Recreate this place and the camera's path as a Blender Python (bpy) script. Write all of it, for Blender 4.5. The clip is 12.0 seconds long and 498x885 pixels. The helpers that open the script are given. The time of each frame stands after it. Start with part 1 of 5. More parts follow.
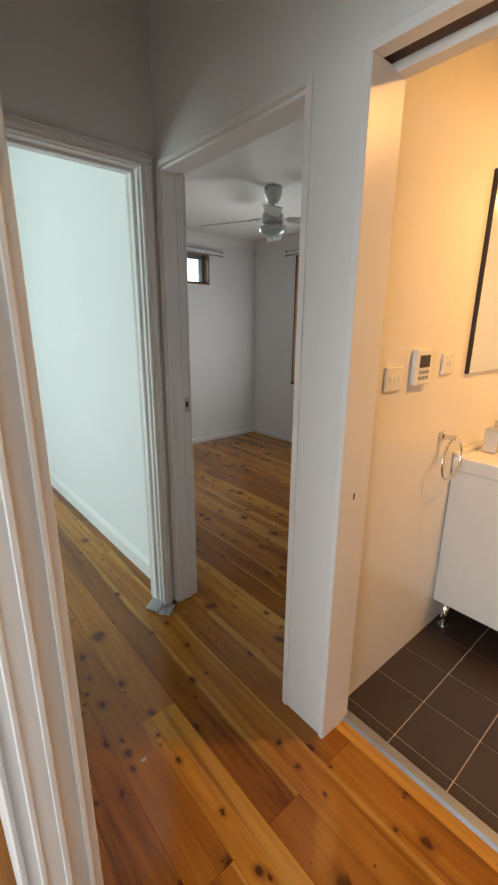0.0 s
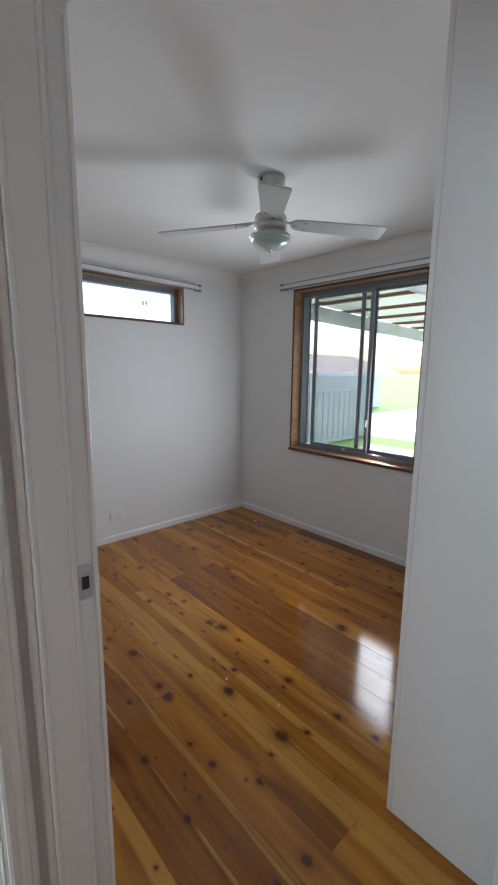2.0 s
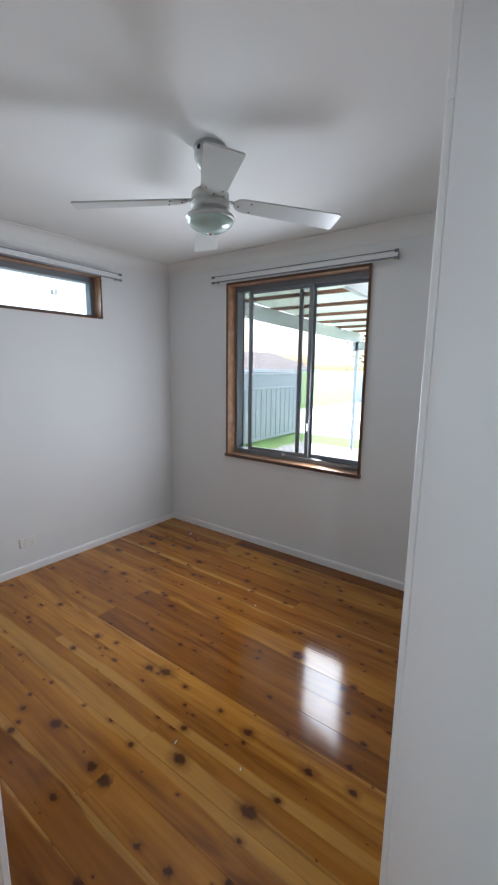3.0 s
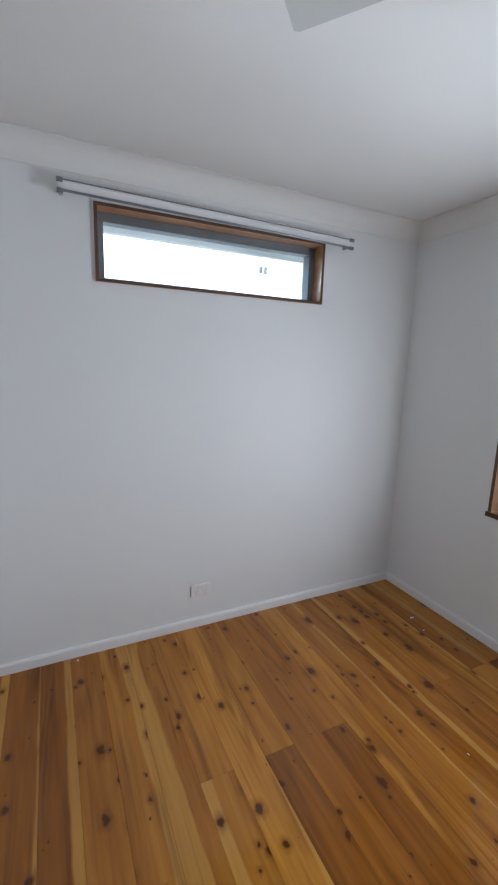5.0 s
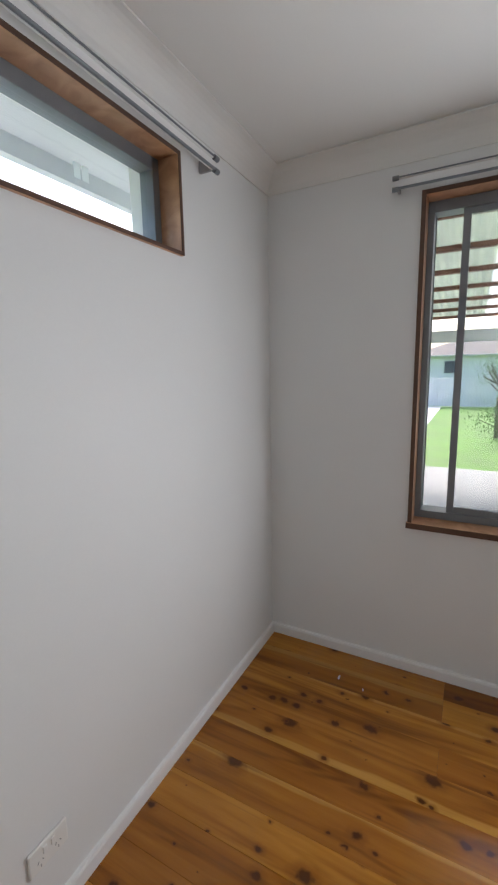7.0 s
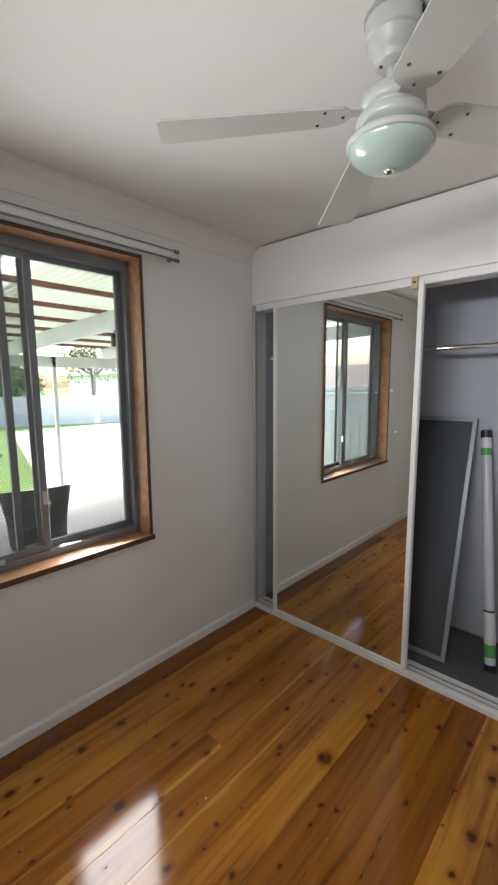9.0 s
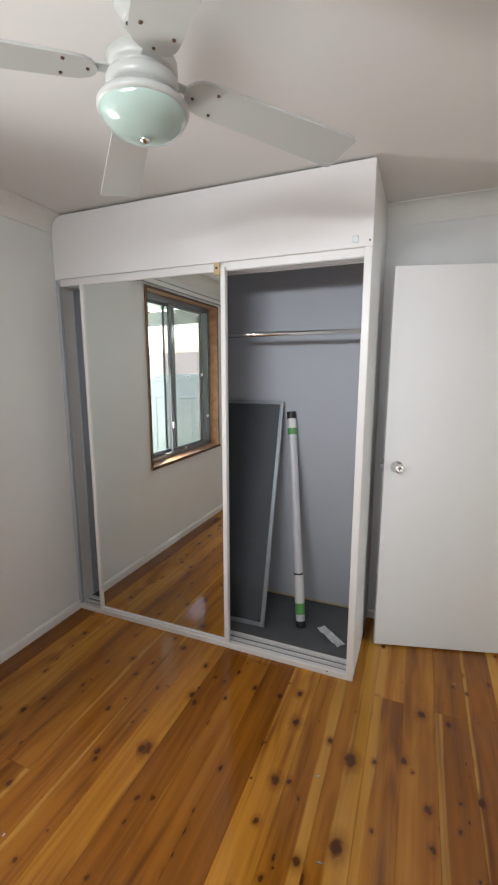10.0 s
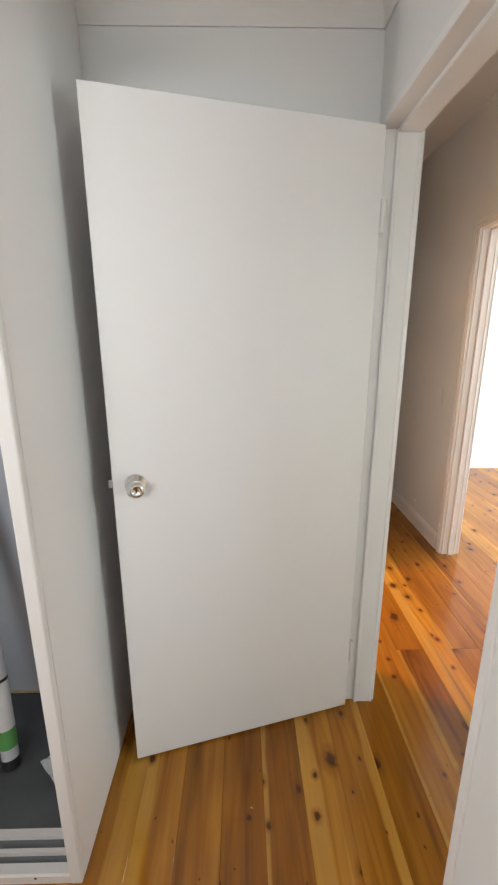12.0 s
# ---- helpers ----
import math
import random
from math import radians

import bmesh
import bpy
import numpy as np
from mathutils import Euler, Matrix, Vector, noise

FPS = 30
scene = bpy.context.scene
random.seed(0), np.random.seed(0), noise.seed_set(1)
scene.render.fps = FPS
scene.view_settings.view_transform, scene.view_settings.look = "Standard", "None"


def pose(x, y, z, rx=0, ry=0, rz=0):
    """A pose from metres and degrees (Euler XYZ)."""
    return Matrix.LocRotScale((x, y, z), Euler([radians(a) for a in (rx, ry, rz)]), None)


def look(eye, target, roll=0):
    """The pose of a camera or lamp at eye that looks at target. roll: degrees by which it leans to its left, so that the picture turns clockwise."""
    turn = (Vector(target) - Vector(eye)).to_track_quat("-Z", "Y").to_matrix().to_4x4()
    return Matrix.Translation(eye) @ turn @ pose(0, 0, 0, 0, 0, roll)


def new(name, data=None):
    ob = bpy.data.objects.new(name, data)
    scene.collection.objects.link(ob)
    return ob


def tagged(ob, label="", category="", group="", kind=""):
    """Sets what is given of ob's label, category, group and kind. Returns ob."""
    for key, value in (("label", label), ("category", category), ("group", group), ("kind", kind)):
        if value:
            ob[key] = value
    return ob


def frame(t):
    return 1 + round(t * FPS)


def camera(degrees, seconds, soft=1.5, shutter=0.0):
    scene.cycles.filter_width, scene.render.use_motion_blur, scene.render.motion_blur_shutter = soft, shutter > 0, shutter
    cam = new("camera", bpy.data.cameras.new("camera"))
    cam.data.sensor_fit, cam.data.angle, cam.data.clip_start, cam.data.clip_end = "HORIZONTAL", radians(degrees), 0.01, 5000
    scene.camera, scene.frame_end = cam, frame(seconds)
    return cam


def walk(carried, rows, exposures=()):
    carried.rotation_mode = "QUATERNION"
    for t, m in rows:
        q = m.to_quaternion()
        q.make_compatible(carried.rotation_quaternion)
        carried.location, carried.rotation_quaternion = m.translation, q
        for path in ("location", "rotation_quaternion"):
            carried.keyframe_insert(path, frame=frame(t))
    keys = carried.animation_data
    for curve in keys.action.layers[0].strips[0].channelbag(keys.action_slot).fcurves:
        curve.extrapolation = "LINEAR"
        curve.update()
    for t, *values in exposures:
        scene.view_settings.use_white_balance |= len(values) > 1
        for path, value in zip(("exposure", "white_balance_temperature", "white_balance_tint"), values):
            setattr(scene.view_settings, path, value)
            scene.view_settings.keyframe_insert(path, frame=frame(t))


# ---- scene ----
cam = camera(61.8, 12.0, soft=2.3)
PATH = [
    (0, (0.429, 0.32, 1.442), (1.681, 1.78, 0.893), 0.5),
    (0.5, (0.683, 0.51, 1.446), (1.904, 1.998, 0.901), 1.6),
    (1, (0.877, 0.738, 1.433), (2.06, 2.267, 0.919), 1.8),
    (1.5, (1.042, 0.996, 1.468), (2.269, 2.513, 1.029), 1.3),
    (2, (1.211, 1.251, 1.476), (2.546, 2.7, 1.134), 0.6),
    (2.5, (1.276, 1.413, 1.493), (2.783, 2.691, 1.183), 0.6),
    (3, (1.357, 1.54, 1.509), (2.938, 2.713, 1.153), 0.7),
    (3.5, (1.557, 1.651, 1.495), (2.975, 3.013, 1.127), 1.8),
    (3.7, (1.622, 1.723, 1.51), (2.913, 3.205, 1.14), 2.7),
    (5.3, (2.013, 2.634, 1.529), (2.853, 4.41, 1.153), 1.5),
    (5.5, (2.026, 2.762, 1.515), (2.955, 4.497, 1.156), 1.2),
    (6, (2.056, 3.072, 1.508), (3.256, 4.638, 1.178), 0.1),
    (6.5, (2.112, 3.352, 1.47), (3.515, 4.742, 1.158), -1.0),
    (6.7, (2.122, 3.495, 1.463), (3.655, 4.738, 1.139), -1.2),
    (8.3, (2.352, 3.772, 1.538), (4.115, 2.865, 1.27), -0.5),
    (8.5, (2.34, 3.792, 1.549), (3.991, 2.695, 1.283), -0.4),
    (9, (2.296, 3.846, 1.557), (3.633, 2.385, 1.279), -0.4),
    (9.5, (2.239, 3.828, 1.538), (3.261, 2.135, 1.239), -0.3),
    (10, (2.152, 3.707, 1.539), (2.897, 1.881, 1.2), 0.0),
    (10.5, (2.056, 3.516, 1.52), (2.551, 1.615, 1.145), 0.0),
    (11, (2.025, 3.239, 1.502), (2.324, 1.306, 1.086), -0.9),
    (11.5, (1.989, 2.932, 1.476), (2.14, 0.999, 0.987), -1.0),
    (12, (1.925, 2.607, 1.477), (1.889, 0.674, 0.964), -0.1),
]
SKY, SUN, BATH = 0.15, 0.9, 6.2
EAST, LOW, NORTH, WEST, NROOM = 0.22, 2.8, 0.9, 18.0, 17.0
EXPOSURES = [
    (0.0, 2.0, 6750, 9), (1.0, 2.08, 6950, 9), (2.0, 2.3, 6150, 11), (3.0, 2.57, 6000, 11), (5.5, 2.65, 5900, 11), (7.0, 2.55, 6450, 12),
    (8.5, 2.35, 6850, 13), (9.5, 2.75, 6950, 14), (10.5, 2.95, 6950, 14), (12.0, 2.95, 7200, 14),
]
walk(cam, [(t, look(eye, target, roll)) for t, eye, target, roll in PATH], EXPOSURES)

# ---- light ----
world = bpy.data.worlds.new("overcast_sky")
scene.world = world
world.use_nodes = True
wn = world.node_tree.nodes
sky = wn.new("ShaderNodeTexSky")
sky.sky_type = "NISHITA"
sky.sun_disc = False
sky.sun_elevation, sky.sun_rotation = radians(52), radians(78)
sky.air_density, sky.dust_density, sky.ozone_density = 1.0, 4.0, 1.0
wn["Background"].inputs["Strength"].default_value = SKY
world.node_tree.links.new(sky.outputs["Color"], wn["Background"].inputs["Color"])
sun = new("sun", bpy.data.lights.new("sun", "SUN"))
sun.data.energy, sun.data.angle, sun.data.color = SUN, radians(12), (1.0, 0.95, 0.88)
AZ, EL = radians(78), radians(52)
sun.matrix_world = look((30 * math.sin(AZ) * math.cos(EL), 30 * math.cos(AZ) * math.cos(EL), 30 * math.sin(EL)), (0, 0, 0))



def window_light(name, at, towards, w, h, power, colour, spread):
    """Skylight that comes in through a window's opening."""
    lp = new(name, bpy.data.lights.new(name, "AREA"))
    lp.data.shape, lp.data.size, lp.data.size_y = "RECTANGLE", w, h
    lp.data.energy, lp.data.color, lp.data.spread = power, colour, radians(spread)
    lp.matrix_world = look(at, [p + q for p, q in zip(at, towards)])
    return lp


DAY = (0.84, 0.93, 1.0)
window_light("skylight_east", (4.19, 3.23, 1.465), (-0.6, 0, 0.8), 1.1, 0.9, EAST, DAY, 86)
window_light("yard_light_east", (4.19, 2.86, 1.16), (-1, 0.36, 0.0), 0.4, 0.74, LOW, (0.93, 0.96, 1.0), 148)
window_light("skylight_north", (2.803, 4.6, 2.03), (0, -0.99, -0.14), 1.15, 0.15, NORTH, DAY, 66)
window_light("skylight_west", (-2.58, 0.1, 1.3), (1, 0, 0), 2.4, 1.4, WEST, DAY, 170)
window_light("skylight_north_room", (-2.58, 3.35, 1.35), (1, 0, 0), 1.5, 1.4, NROOM, (0.7, 0.94, 1.0), 170)

# ---- materials ----
def nodes_of(name):
    m = bpy.data.materials.new(name)
    m.use_nodes = True
    return m, m.node_tree.nodes, m.node_tree.links, m.node_tree.nodes["Principled BSDF"]


def ramp(n, stops):
    r = n.new("ShaderNodeValToRGB")
    while len(r.color_ramp.elements) < len(stops):
        r.color_ramp.elements.new(0.5)
    for e, (p, c) in zip(r.color_ramp.elements, stops):
        e.position, e.color = p, (*c, 1)
    return r


def coords(n, l, scale, kind="Object"):
    tc, mp = n.new("ShaderNodeTexCoord"), n.new("ShaderNodeMapping")
    mp.inputs["Scale"].default_value = scale
    if kind == "World":
        geo = n.new("ShaderNodeNewGeometry")
        l.new(geo.outputs["Position"], mp.inputs["Vector"])
    else:
        l.new(tc.outputs[kind], mp.inputs["Vector"])
    return mp.outputs["Vector"]


def noise_tex(n, l, vec, scale, detail=4.0, rough=0.55):
    t = n.new("ShaderNodeTexNoise")
    t.inputs["Scale"].default_value, t.inputs["Detail"].default_value, t.inputs["Roughness"].default_value = scale, detail, rough
    l.new(vec, t.inputs["Vector"])
    return t.outputs["Fac"]


def surface(name, rgb, rough=0.5, metal=0.0, vary=0.08, big=1.5, fine=60.0, bump=0.1, stretch=(1, 1, 1), spec=0.5, coat=0.0):
    """A painted or plain surface: broad stains, fine grain, uneven gloss and slight relief."""
    m, n, l, b = nodes_of(name)
    vec = coords(n, l, stretch, "World")
    broad, grain = noise_tex(n, l, vec, big, 3), noise_tex(n, l, vec, fine, 3)
    mix = n.new("ShaderNodeMath")
    mix.operation = "MULTIPLY_ADD"
    mix.inputs[1].default_value = 0.35
    l.new(grain, mix.inputs[0])
    l.new(broad, mix.inputs[2])
    lo, hi = [c * (1 - vary) for c in rgb], [min(1, c * (1 + vary)) for c in rgb]
    r = ramp(n, [(0.3, lo), (1.0, hi)])
    l.new(mix.outputs[0], r.inputs["Fac"])
    l.new(r.outputs["Color"], b.inputs["Base Color"])
    rr = n.new("ShaderNodeMapRange")
    rr.inputs["To Min"].default_value, rr.inputs["To Max"].default_value = max(0.02, rough * 0.8), min(1, rough * 1.2)
    l.new(broad, rr.inputs["Value"])
    l.new(rr.outputs["Result"], b.inputs["Roughness"])
    b.inputs["Metallic"].default_value = metal
    b.inputs["Specular IOR Level"].default_value = spec
    b.inputs["Coat Weight"].default_value = coat
    if bump:
        bp = n.new("ShaderNodeBump")
        bp.inputs["Strength"].default_value, bp.inputs["Distance"].default_value = bump, 0.002
        l.new(grain, bp.inputs["Height"])
        l.new(bp.outputs["Normal"], b.inputs["Normal"])
    return m


def cypress_boards():
    """Varnished cypress: honey heartwood, pale sap edges, dark knots, long grain."""
    m, n, l, b = nodes_of("varnished_cypress")
    tc, info = n.new("ShaderNodeTexCoord"), n.new("ShaderNodeObjectInfo")
    off = n.new("ShaderNodeVectorMath")
    off.operation = "MULTIPLY_ADD"
    off.inputs[1].default_value = (1, 1, 1)
    rnd = n.new("ShaderNodeCombineXYZ")
    k1 = n.new("ShaderNodeMath")
    k1.operation = "MULTIPLY"
    k1.inputs[1].default_value = 173.0
    l.new(info.outputs["Random"], k1.inputs[0])
    l.new(k1.outputs[0], rnd.inputs["X"])
    l.new(k1.outputs[0], rnd.inputs["Y"])
    l.new(tc.outputs["Object"], off.inputs[0])
    l.new(rnd.outputs[0], off.inputs[2])

    def mapped(scale):
        mp = n.new("ShaderNodeMapping")
        mp.inputs["Scale"].default_value = scale
        l.new(off.outputs[0], mp.inputs["Vector"])
        return mp.outputs["Vector"]

    def math_node(op, a, bb, c=None):
        x = n.new("ShaderNodeMath")
        x.operation = op
        for i, v in enumerate((a, bb, c)):
            if v is None:
                continue
            if isinstance(v, (int, float)):
                x.inputs[i].default_value = v
            else:
                l.new(v, x.inputs[i])
        return x.outputs[0]

    wave = n.new("ShaderNodeTexNoise")
    wave.inputs["Scale"].default_value, wave.inputs["Detail"].default_value = 1.0, 6.0
    wave.inputs["Roughness"].default_value, wave.inputs["Distortion"].default_value = 0.6, 0.6
    l.new(mapped((20, 1.0, 1)), wave.inputs["Vector"])
    heart = ramp(n, [(0.22, (0.23, 0.075, 0.009)), (0.43, (0.36, 0.138, 0.016)), (0.58, (0.42, 0.172, 0.021)), (0.8, (0.49, 0.22, 0.031))])
    l.new(wave.outputs["Fac"], heart.inputs["Fac"])
    # tone of each board
    dye = n.new("ShaderNodeSeparateColor")
    l.new(info.outputs["Color"], dye.inputs[0])
    tone = ramp(n, [(0.0, (0.54, 0.44, 0.37)), (0.3, (0.82, 0.75, 0.68)), (0.7, (1.0, 1.0, 0.95)), (1.0, (1.3, 1.42, 1.45))])
    l.new(dye.outputs[0], tone.inputs["Fac"])
    # heartwood figure: contour rings that stretch into arches along the board
    figure = noise_tex(n, l, mapped((5.5, 0.55, 1)), 1.0, 2, 0.45)
    rings = math_node("SINE", math_node("MULTIPLY", figure, 85.0), 0)
    bandy = noise_tex(n, l, mapped((9, 0.7, 1)), 1.0, 4, 0.6)
    cloud = ramp(n, [(0.28, (0.52, 0.43, 0.36)), (0.44, (0.92, 0.89, 0.86)), (0.7, (1.14, 1.16, 1.14))])
    l.new(math_node("MULTIPLY_ADD", rings, 0.05, bandy), cloud.inputs["Fac"])
    clouded = n.new("ShaderNodeMix")
    clouded.data_type, clouded.blend_type = "RGBA", "MULTIPLY"
    clouded.inputs[0].default_value = 1.0
    l.new(heart.outputs["Color"], clouded.inputs[6])
    l.new(cloud.outputs["Color"], clouded.inputs[7])
    toned = n.new("ShaderNodeMix")
    toned.data_type, toned.blend_type = "RGBA", "MULTIPLY"
    toned.inputs[0].default_value = 1.0
    l.new(clouded.outputs[2], toned.inputs[6])
    l.new(tone.outputs["Color"], toned.inputs[7])
    # pale sap along one edge or both
    sep = n.new("ShaderNodeSeparateXYZ")
    l.new(tc.outputs["Object"], sep.inputs[0])
    slow = noise_tex(n, l, mapped((3, 0.9, 1)), 1.0, 4)
    signed = math_node("MULTIPLY", sep.outputs["X"], math_node("MULTIPLY_ADD", dye.outputs[1], 2.0, -1.0))
    edge = math_node("ADD", math_node("MULTIPLY", signed, 1 / 0.067), math_node("MULTIPLY", math_node("SUBTRACT", slow, 0.5), 1.6))
    sap = n.new("ShaderNodeMapRange")
    sap.inputs["From Min"].default_value, sap.inputs["From Max"].default_value = -0.06, 0.06
    l.new(math_node("SUBTRACT", edge, math_node("MULTIPLY_ADD", dye.outputs[2], -2.6, 1.55)), sap.inputs["Value"])
    pale = ramp(n, [(0.3, (0.52, 0.255, 0.044)), (0.7, (0.64, 0.35, 0.075))])
    l.new(wave.outputs["Fac"], pale.inputs["Fac"])
    sapped = n.new("ShaderNodeMix")
    sapped.data_type = "RGBA"
    l.new(math_node("MULTIPLY", sap.outputs["Result"], 0.6), sapped.inputs[0])
    l.new(toned.outputs[2], sapped.inputs[6])
    l.new(pale.outputs["Color"], sapped.inputs[7])
    # knots of uneven size, most boards with several
    last = sapped.outputs[2]
    for scale, size in ((4.2, 0.135), (7.0, 0.14)):
        vor = n.new("ShaderNodeTexVoronoi")
        vor.voronoi_dimensions = "2D"
        vor.inputs["Scale"].default_value = 1.0
        jig = n.new("ShaderNodeVectorMath")
        jig.operation = "ADD"
        wob = n.new("ShaderNodeTexNoise")
        wob.inputs["Scale"].default_value = 40.0
        l.new(off.outputs[0], wob.inputs["Vector"])
        sc = n.new("ShaderNodeVectorMath")
        sc.operation = "SCALE"
        sc.inputs["Scale"].default_value = 0.12
        l.new(wob.outputs["Color"], sc.inputs[0])
        l.new(mapped((scale * 1.2, scale * 0.86, 0)), jig.inputs[0])
        l.new(sc.outputs[0], jig.inputs[1])
        l.new(jig.outputs[0], vor.inputs["Vector"])
        hue = n.new("ShaderNodeSeparateColor")
        l.new(vor.outputs["Color"], hue.inputs[0])
        radius = math_node("MULTIPLY", math_node("POWER", hue.outputs[0], 2.0), size)
        ratio = math_node("DIVIDE", vor.outputs["Distance"], math_node("MAXIMUM", radius, 0.004))
        spot = n.new("ShaderNodeMapRange")
        spot.inputs["From Min"].default_value, spot.inputs["From Max"].default_value = 0.55, 1.0
        spot.inputs["To Min"].default_value, spot.inputs["To Max"].default_value = 0.93, 0.0
        l.new(ratio, spot.inputs["Value"])
        halo = n.new("ShaderNodeMapRange")
        halo.inputs["From Min"].default_value, halo.inputs["From Max"].default_value = 0.8, 2.2
        halo.inputs["To Min"].default_value, halo.inputs["To Max"].default_value = 0.62, 0.0
        l.new(ratio, halo.inputs["Value"])
        for fac, rgb in ((halo, (0.19, 0.062, 0.01)), (spot, (0.07, 0.021, 0.005))):
            k = n.new("ShaderNodeMix")
            k.data_type = "RGBA"
            l.new(fac.outputs["Result"], k.inputs[0])
            l.new(last, k.inputs[6])
            k.inputs[7].default_value = (*rgb, 1)
            last = k.outputs[2]
    # brown streaks
    streak = n.new("ShaderNodeTexNoise")
    streak.inputs["Scale"].default_value, streak.inputs["Detail"].default_value = 1.0, 3.0
    l.new(mapped((34, 1.0, 1)), streak.inputs["Vector"])
    sm = n.new("ShaderNodeMapRange")
    sm.inputs["From Min"].default_value, sm.inputs["From Max"].default_value = 0.58, 0.74
    sm.inputs["To Max"].default_value = 0.55
    l.new(streak.outputs["Fac"], sm.inputs["Value"])
    dk = n.new("ShaderNodeMix")
    dk.data_type = "RGBA"
    l.new(sm.outputs["Result"], dk.inputs[0])
    l.new(last, dk.inputs[6])
    dk.inputs[7].default_value = (0.12, 0.036, 0.008, 1)
    l.new(dk.outputs[2], b.inputs["Base Color"])
    gl = n.new("ShaderNodeMapRange")
    gl.inputs["To Min"].default_value, gl.inputs["To Max"].default_value = 0.07, 0.15
    l.new(noise_tex(n, l, mapped((6, 3, 1)), 1.5, 5), gl.inputs["Value"])
    l.new(gl.outputs["Result"], b.inputs["Roughness"])
    bp = n.new("ShaderNodeBump")
    b.inputs["Specular IOR Level"].default_value = 0.4
    bp.inputs["Strength"].default_value, bp.inputs["Distance"].default_value = 0.1, 0.0014
    l.new(noise_tex(n, l, mapped((9, 1.5, 1)), 1.0, 3), bp.inputs["Height"])
    l.new(bp.outputs["Normal"], b.inputs["Normal"])
    return m


def stained_timber():
    m, n, l, b = nodes_of("stained_cedar")
    g = n.new("ShaderNodeTexNoise")
    g.inputs["Scale"].default_value, g.inputs["Detail"].default_value, g.inputs["Distortion"].default_value = 11.0, 8.0, 1.2
    l.new(coords(n, l, (1, 1, 1), "World"), g.inputs["Vector"])
    r = ramp(n, [(0.3, (0.38, 0.195, 0.1)), (0.5, (0.5, 0.275, 0.15)), (0.7, (0.6, 0.35, 0.2))])
    l.new(g.outputs["Fac"], r.inputs["Fac"])
    l.new(r.outputs["Color"], b.inputs["Base Color"])
    b.inputs["Roughness"].default_value = 0.32
    return m


def clear_glass(name, tint=(0.97, 0.99, 0.98)):
    m, n, l, b = nodes_of(name)
    b.inputs["Base Color"].default_value = (*tint, 1)
    b.inputs["Transmission Weight"].default_value = 1.0
    b.inputs["Roughness"].default_value = 0.0
    b.inputs["IOR"].default_value = 1.3
    return m


def fly_mesh(name="woven_fly_mesh", least=0.58, most=0.74, rgb=(0.085, 0.1, 0.115)):
    """A fine woven screen that lets a part of the view through."""
    m, n, l, b = nodes_of(name)
    out = n["Material Output"]
    tr, mx = n.new("ShaderNodeBsdfTransparent"), n.new("ShaderNodeMixShader")
    b.inputs["Base Color"].default_value = (*rgb, 1)
    b.inputs["Roughness"].default_value = 0.6
    fac = n.new("ShaderNodeMapRange")
    fac.inputs["To Min"].default_value, fac.inputs["To Max"].default_value = least, most
    l.new(noise_tex(n, l, coords(n, l, (1, 1, 1), "World"), 3.0, 2), fac.inputs["Value"])
    l.new(fac.outputs["Result"], mx.inputs[0])
    l.new(tr.outputs[0], mx.inputs[1])
    l.new(b.outputs[0], mx.inputs[2])
    l.new(mx.outputs[0], out.inputs["Surface"])
    return m


def glow(name, rgb, strength):
    m, n, l, b = nodes_of(name)
    b.inputs["Emission Color"].default_value, b.inputs["Emission Strength"].default_value = (*rgb, 1), strength
    return m


M_FLOOR = cypress_boards()
M_WALL = surface("white_wall_paint", (0.76, 0.765, 0.76), 0.58, vary=0.035, big=0.9, fine=160, bump=0.07)
M_CEIL = surface("flat_ceiling_paint", (0.77, 0.76, 0.735), 0.85, vary=0.03, big=0.8, fine=120, bump=0.05)
M_TRIM = surface("gloss_white_trim", (0.8, 0.79, 0.78), 0.38, vary=0.012, big=1.6, fine=90, bump=0.015)
M_DOOR = surface("white_door_paint", (0.8, 0.78, 0.78), 0.35, vary=0.025, big=1.4, fine=120, bump=0.06)
M_BATH = surface("white_bath_panel", (0.82, 0.8, 0.76), 0.16, vary=0.02, big=1.2, fine=40, bump=0.02)
# grey-white lining darkened to blue-grey for the shade inside the wardrobe
M_INSIDE = surface("shaded_lining_tone", (0.44, 0.47, 0.52), 0.6, vary=0.05, big=1.2, fine=120, bump=0.05)
M_TIMBER = stained_timber()
M_ALU = surface("bronze_aluminium", (0.2, 0.215, 0.235), 0.4, metal=0.3, vary=0.12, big=8, fine=200, bump=0.03)
M_GLASS = clear_glass("window_glass")
M_MIRROR = surface("silvered_mirror", (0.86, 0.9, 0.88), 0.012, metal=1.0, vary=0.01, bump=0)
M_CHROME = surface("chrome", (0.78, 0.78, 0.78), 0.1, metal=1.0, vary=0.04, big=20, bump=0)
M_STEEL = surface("galvanised_steel", (0.5, 0.51, 0.52), 0.42, metal=0.9, vary=0.2, big=30, fine=220, bump=0.2)
M_BRUSH = surface("brushed_aluminium", (0.6, 0.61, 0.63), 0.35, metal=0.9, vary=0.1, big=12, fine=200, bump=0.1)
M_STRIP = surface("dull_aluminium", (0.3, 0.32, 0.35), 0.45, metal=0.7, vary=0.12, big=12, fine=200, bump=0.1)
M_DARK = surface("dark_recess", (0.03, 0.024, 0.02), 0.7, vary=0.2)
M_RUST = surface("brown_track_timber", (0.1, 0.05, 0.03), 0.6, vary=0.25, big=14)
M_TILE = surface("brown_floor_tile", (0.045, 0.031, 0.026), 0.32, vary=0.16, big=5, fine=70, bump=0.15)
M_GROUT = surface("pale_grout", (0.5, 0.45, 0.4), 0.85, vary=0.2, big=9)
